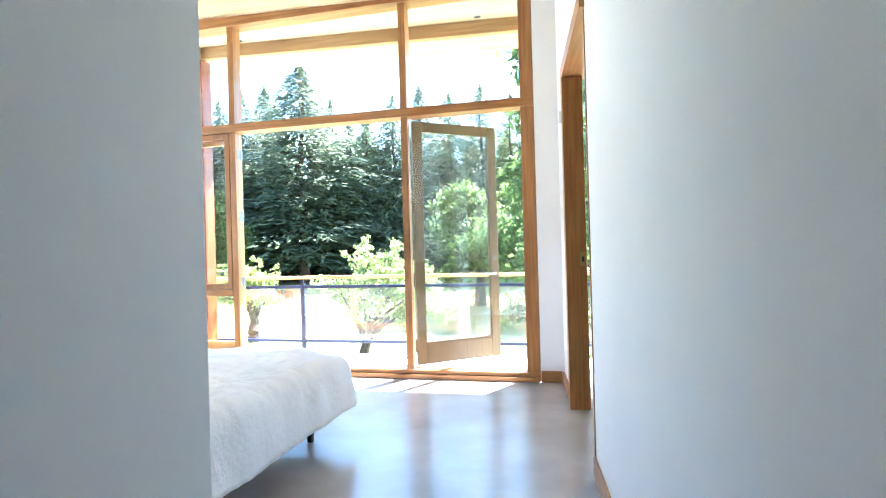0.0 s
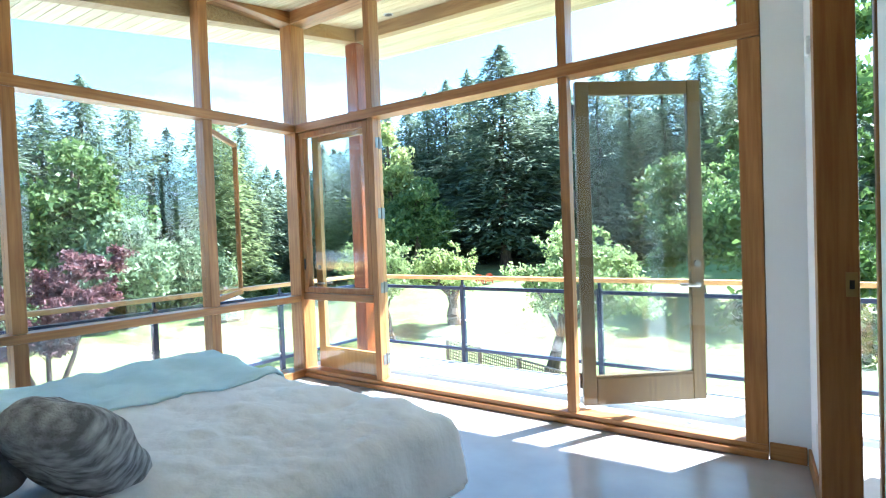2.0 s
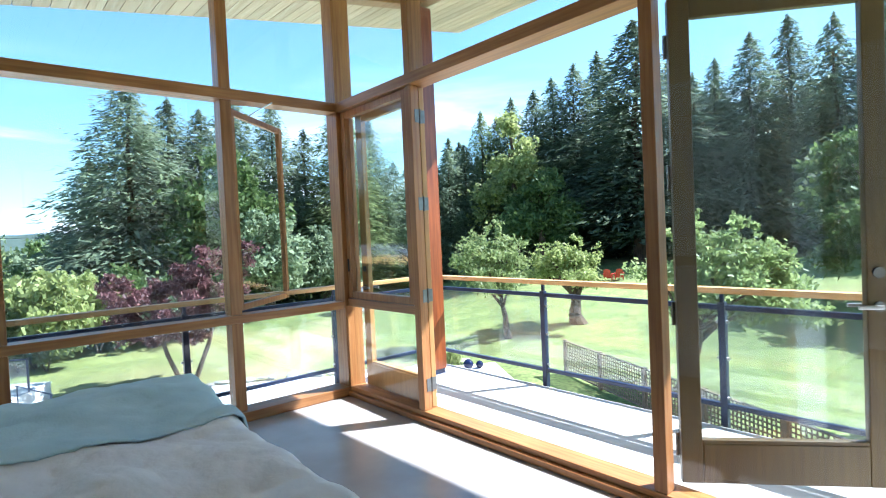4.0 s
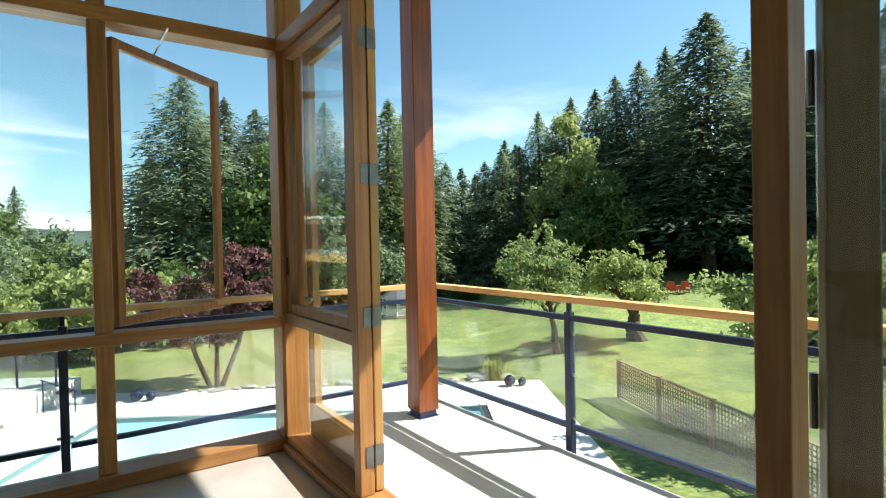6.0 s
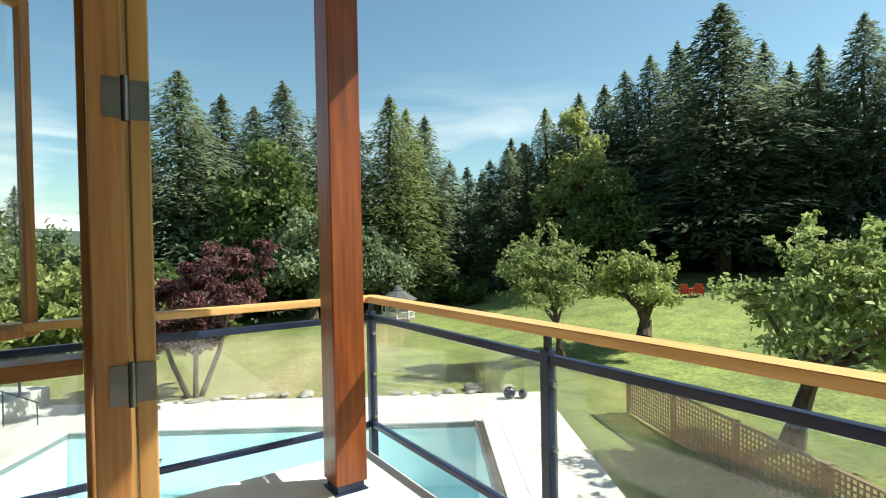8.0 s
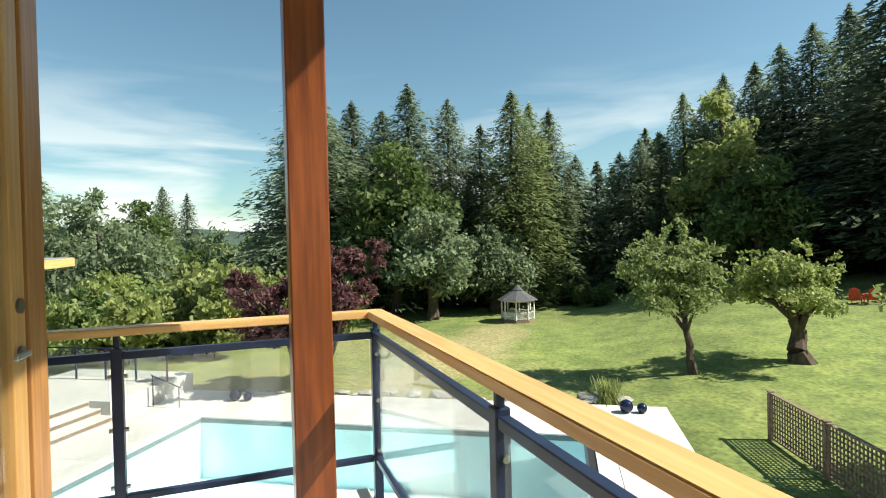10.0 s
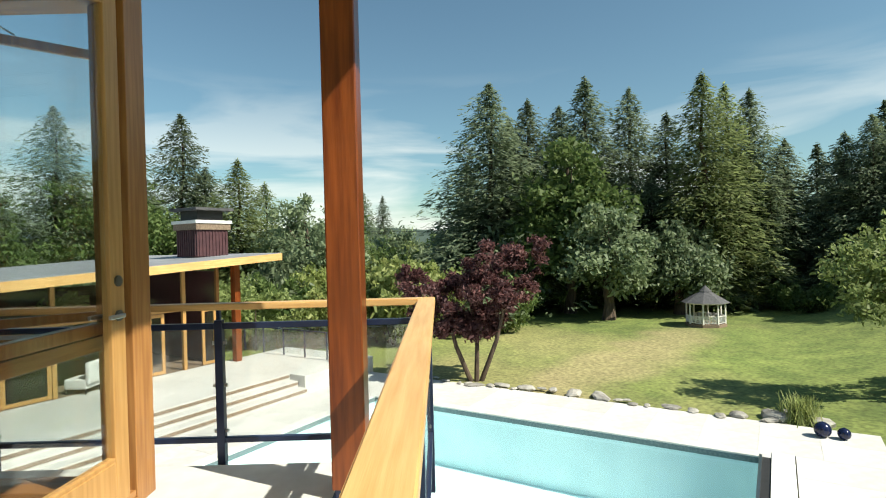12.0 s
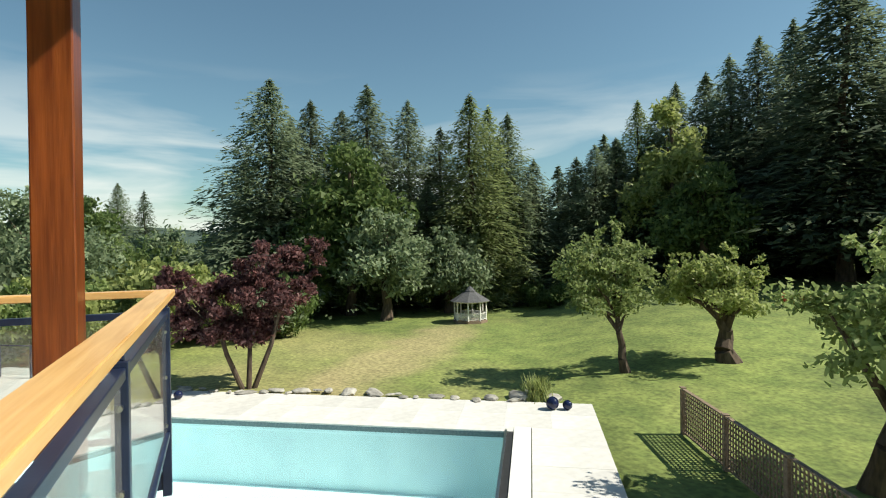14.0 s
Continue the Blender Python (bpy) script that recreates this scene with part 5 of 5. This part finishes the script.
    for j, (nm, a, d, (mt, h, r, n, leaf), lb) in enumerate(spec):
        rr = random.Random(j)
        a, d, h, r, leaf, n = a - 0.2, d * 0.63, h * 0.66, r * 0.7, leaf * 0.42, n * 2
        blobs = [(rr.uniform(-0.45, 0.45) * r, rr.uniform(-0.45, 0.45) * r, h * z, r * s, h * 0.16) for z, s in ((0.30, 0.75), (0.42, 0.85), (0.52, 0.9), (0.62, 0.8), (0.72, 0.7), (0.82, 0.55), (0.92, 0.32), (0.38, 0.8), (0.58, 0.8))]
        x, y = polar(a, d)
        limbs = [((b[0], b[1], b[2]), 0.3 + 0.06 * i) for i, b in enumerate(blobs[:6])]
        tree(nm, pose(x, y, yard_z(x, y)), mesh_of("trunk", trunk_bm(h * 0.85, 0.34, j, limbs), BARK), crown_mesh(j + 20, blobs, mt, n, leaf), lb, group="broadleaved trees")


def orchard():
    def apple(x, y, h, r, seed, label, lean=0.0, turn=0.0, material=APPLE, n=9500, leaf=0.115, low=0.36, girth=0.15):
        """A pruned apple tree: spreading limbs, clumps on them and upright water shoots on top."""
        rr = random.Random(seed)
        blobs = []
        for i in range(15):
            az = i * 2.4 + rr.uniform(-0.3, 0.3)
            q = (i + 0.5) / 15
            rad = r * (0.25 + 0.65 * rr.random()) * (1.05 - 0.55 * q)
            blobs.append((lean * h + rad * math.cos(az), rad * math.sin(az), h * (low + 0.04 + (0.80 - low) * q), r * rr.uniform(0.26, 0.42), h * rr.uniform(0.07, 0.12)))
        limbs = [((b[0], b[1], b[2]), 0.35 + 0.4 * rr.random()) for b in blobs]
        for _ in range(14):
            az, rad = rr.uniform(0, 6.28), r * rr.uniform(0.1, 0.75)
            top = h * rr.uniform(0.86, 1.0) * (1.03 - 0.16 * rad / r)
            blobs.append((lean * h + rad * math.cos(az), rad * math.sin(az), top, r * 0.085, h * 0.085))
        tree("apple_tree", pose(x, y, yard_z(x, y), 0, 0, turn), mesh_of("trunk", trunk_bm(h * 0.55, girth, seed, limbs, lean), BARK), crown_mesh(seed, blobs, material, n, leaf, 0.15), label, group="orchard trees")
    apple(-15.6, 19.85, 5.0, 2.15, 31, "old apple tree with a thin forked trunk and grey green leaves", -0.13, 45)
    apple(-14.5, 23.45, 3.9, 2.05, 32, "old apple tree with a thick leaning trunk and yellow green leaves", -0.10, 35, LIME, 9500, 0.115, 0.44, 0.34)
    apple(-7.05, 18.15, 5.1, 2.35, 33, "large spreading apple tree beside the fence", 0.24, -8, APPLE, 15000, 0.115, 0.45, 0.24)
    # plum tree by the pool: three leaning stems from one foot, each with its own crown
    x, y = -19.95, 7.85
    rr = random.Random(41)
    blobs = []
    bm = bmesh.new()
    for dx, dy, h, r, x0, y0 in ((0.1, -1.05, 4.3, 1.3, 0.0, -0.16), (-0.4, 0.1, 4.2, 1.25, 0.05, 0.0), (0.2, 1.15, 5.0, 1.25, 0.0, 0.14)):
        top = Vector((dx, dy, h * 0.62))
        foot = Vector((x0, y0, -0.1))
        mid = foot.lerp(top, 0.5) + Vector((0.05, 0.06 * dy, -0.08))
        rod(bm, foot, mid, 0.095, 0.075, 9)
        rod(bm, mid, top, 0.075, 0.035, 8)
        for i in range(13):
            az, rad = i * 2.4 + rr.uniform(-0.4, 0.4), r * rr.uniform(0.25, 0.95)
            b = (dx + rad * math.cos(az), dy + rad * math.sin(az), h * (0.36 + 0.55 * rr.random()), r * rr.uniform(0.28, 0.42), h * rr.uniform(0.11, 0.15))
            blobs.append(b)
            rod(bm, mid.lerp(top, rr.uniform(0.2, 1.0)), (b[0], b[1], b[2]), 0.03, 0.008, 6)
    tree("plum_tree", pose(x, y, yard_z(x, y)), mesh_of("trunk", bm, BARK), crown_mesh(41, blobs, PLUM, 24000, 0.12, 0.1), "purple leaved plum tree with several slim leaning stems", group="")


def near_maple():
    rr = random.Random(77)
    blobs = []
    for i in range(16):
        q = i / 15
        az = i * 2.4
        rad = 1.9 * (0.3 + 0.7 * rr.random())
        blobs.append((rad * math.cos(az), rad * math.sin(az), 1.9 + 8.6 * q, rr.uniform(0.9, 1.35), rr.uniform(0.8, 1.1)))
    limbs = [((b[0], b[1], b[2]), min(0.95, b[2] / 10.6)) for b in blobs]
    tree("maple_tree", pose(0.55, 17.8, YARD - 0.1), mesh_of("trunk", trunk_bm(10.2, 0.2, 7, limbs), BARK), crown_mesh(78, blobs, DEEP, 16000, 0.19, 0.2), "tall maple with broad deep green leaves near the house", group="broadleaved trees")


def clump():
    """Tall grass and a low rock at the corner of the lawn."""
    rng = np.random.default_rng(5)
    k = 420
    az, h = rng.random(k) * 6.283, 0.35 + 0.4 * rng.random(k)
    base = np.stack([rng.normal(0, 0.16, k), rng.normal(0, 0.16, k), h * 0.45], 1)
    along = np.stack([np.cos(az) * h * 0.28, np.sin(az) * h * 0.28, h * 0.45], 1)
    across = np.stack([-np.sin(az) * 0.012, np.cos(az) * 0.012, np.zeros(k)], 1)
    v, f = quads(base, along, across)
    o = new("grass_clump", mesh_quads("grass_clump", v, f, LIME))
    o.matrix_world = pose(-14.75, 15.75, YARD - 0.02)
    tagged(o, "clump of tall ornamental grass by the paving", "grass")
    for x, y, sc in ((-15.1, 15.35, 1.1), (-14.5, 16.1, 0.9), (-15.3, 15.9, 0.8)):
        o = new("rock", mesh_of("rock", field_stone(x, 0.3 * sc), STONE))
        o.matrix_world = pose(x, y, YARD)
        tagged(o, "dark rock beside the tall grass", "rock")


def shrubs():
    rnd = random.Random(21)
    mats = (MAPLE, GREYG, LIME, MAPLE, APPLE)
    base = []
    for i, mt in enumerate(mats):
        blobs = [(rnd.uniform(-0.8, 0.8), rnd.uniform(-0.8, 0.8), rnd.uniform(0.5, 1.6), rnd.uniform(0.5, 0.9), rnd.uniform(0.5, 0.8)) for _ in range(7)]
        base.append(crown_mesh(60 + i, blobs, mt, 3800, 0.16, 0.3))
    stem = mesh_of("trunk", rod(rod(bmesh.new(), (0, 0, -0.1), (0.3, 0.1, 1.4), 0.05, 0.015), (0, 0, -0.1), (-0.35, -0.2, 1.3), 0.05, 0.015), BARK)
    spots = []
    for i in range(30):
        spots.append((84 + i * 1.55 + rnd.uniform(-0.4, 0.4), 29 + rnd.uniform(-2, 5), rnd.uniform(0.9, 1.6)))
    for i in range(14):
        spots.append((56 + i * 2.0 + rnd.uniform(-0.5, 0.5), 39.5 + rnd.uniform(-1.5, 3), rnd.uniform(0.6, 1.2)))
    for i in range(22):
        spots.append((-12 + i * 2.4, 50 + rnd.uniform(-3, 5), rnd.uniform(0.9, 1.7)))
    for i in range(16):
        spots.append((82 + i * 1.7, 34 + rnd.uniform(-2, 3), rnd.uniform(1.1, 1.6)))
    for i in range(10):
        spots.append((85 + i * 1.9, 46 + rnd.uniform(-3, 3), rnd.uniform(1.4, 1.9)))
    for i in range(20):
        spots.append((84 + i * 1.3, 58 + rnd.uniform(-4, 5), rnd.uniform(1.9, 2.6)))
    spots.append((95.5, 26.5, 0.9))
    spots.append((97.2, 27.5, 0.8))
    for a, d, s in spots:
        x, y = polar(a, d)
        k = 2 if 26 < d < 27.6 and 95 < a < 98 else rnd.randrange(5)
        m = Matrix.Translation((x, y, yard_z(x, y))) @ Matrix.Rotation(rnd.uniform(0, 6.3), 4, "Z") @ Matrix.Diagonal((s, s, s * rnd.uniform(0.8, 1.3), 1))
        t = thing("shrub", m, "dense leafy shrub at the edge of the lawn", "shrub", group="shrubs along the lawn")
        for nm, me in (("trunk", stem), ("crown", base[k])):
            o = new(nm, me)
            o.parent = t


def power_line():
    """A sagging cable between the far trees."""
    a, b = Vector((*polar(112, 44), 3.4)), Vector((*polar(74, 44), 3.2))
    bm = bmesh.new()
    n = 14
    pts = [a.lerp(b, i / n) - Vector((0, 0, 0.9 * (1 - (2 * i / n - 1) ** 2))) for i in range(n + 1)]
    for p, q in zip(pts, pts[1:]):
        rod(bm, p, q, 0.014, sides=5)
    single("power_cable", bm, BLACK, "thin dark power cable between the trees", "cable")


def hills():
    for j, (d, h, seed) in enumerate(((900, 60, 3), (1500, 105, 9))):
        bm = bmesh.new()
        rows = []
        for i in range(91):
            a = -60 + i * 2.5
            z = h * (0.45 + 0.55 * noise.noise(Vector((a * 0.045, seed, 0))) + 0.08 * noise.noise(Vector((a * 0.5, seed, 2))))
            x, y = polar(a, d)
            x2, y2 = polar(a, d * 1.25)
            rows.append((bm.verts.new((x, y, -8)), bm.verts.new((x * 1.1, y * 1.1, max(z, 2))), bm.verts.new((x2, y2, -8))))
        for p, q in zip(rows, rows[1:]):
            bm.faces.new((p[0], q[0], q[1], p[1])), bm.faces.new((p[1], q[1], q[2], p[2]))
        # The farther hill's bluer, paler colour has the distance haze painted in.
        single("hill", bm, mat("hazy_wood_%d" % j, (0.10, 0.15, 0.17), (0.07, 0.11, 0.13), 0.02, 1.0) if j else mat("near_wood", (0.06, 0.09, 0.07), (0.04, 0.065, 0.05), 0.05, 1.0), "wooded hill in the blue distance", "hill", "structure", smooth=True)


# ---------------------------------------------------------------- build
structure()
next_room()
ceiling_and_roof()
window_walls()
doors()
deck()
railing()
bed()
ground()
pool()
wing()
garden_edge()
for bx, by, br in ((-13.62, 15.5, 0.18), (-13.42, 15.86, 0.135), (-19.5, 5.42, 0.18), (-19.3, 5.78, 0.135)):
    ball(bx, by, br, "glossy navy glazed ball on the paving")
gazebo(-30.6, 21.1)
lawn_chair(*polar(34.8, 32.0), 200)
lawn_chair(*polar(33.6, 32.2), 215)
forest()
orchard()
shrubs()
near_maple()
clump()
power_line()
hills()
lattice_fence()
patio()
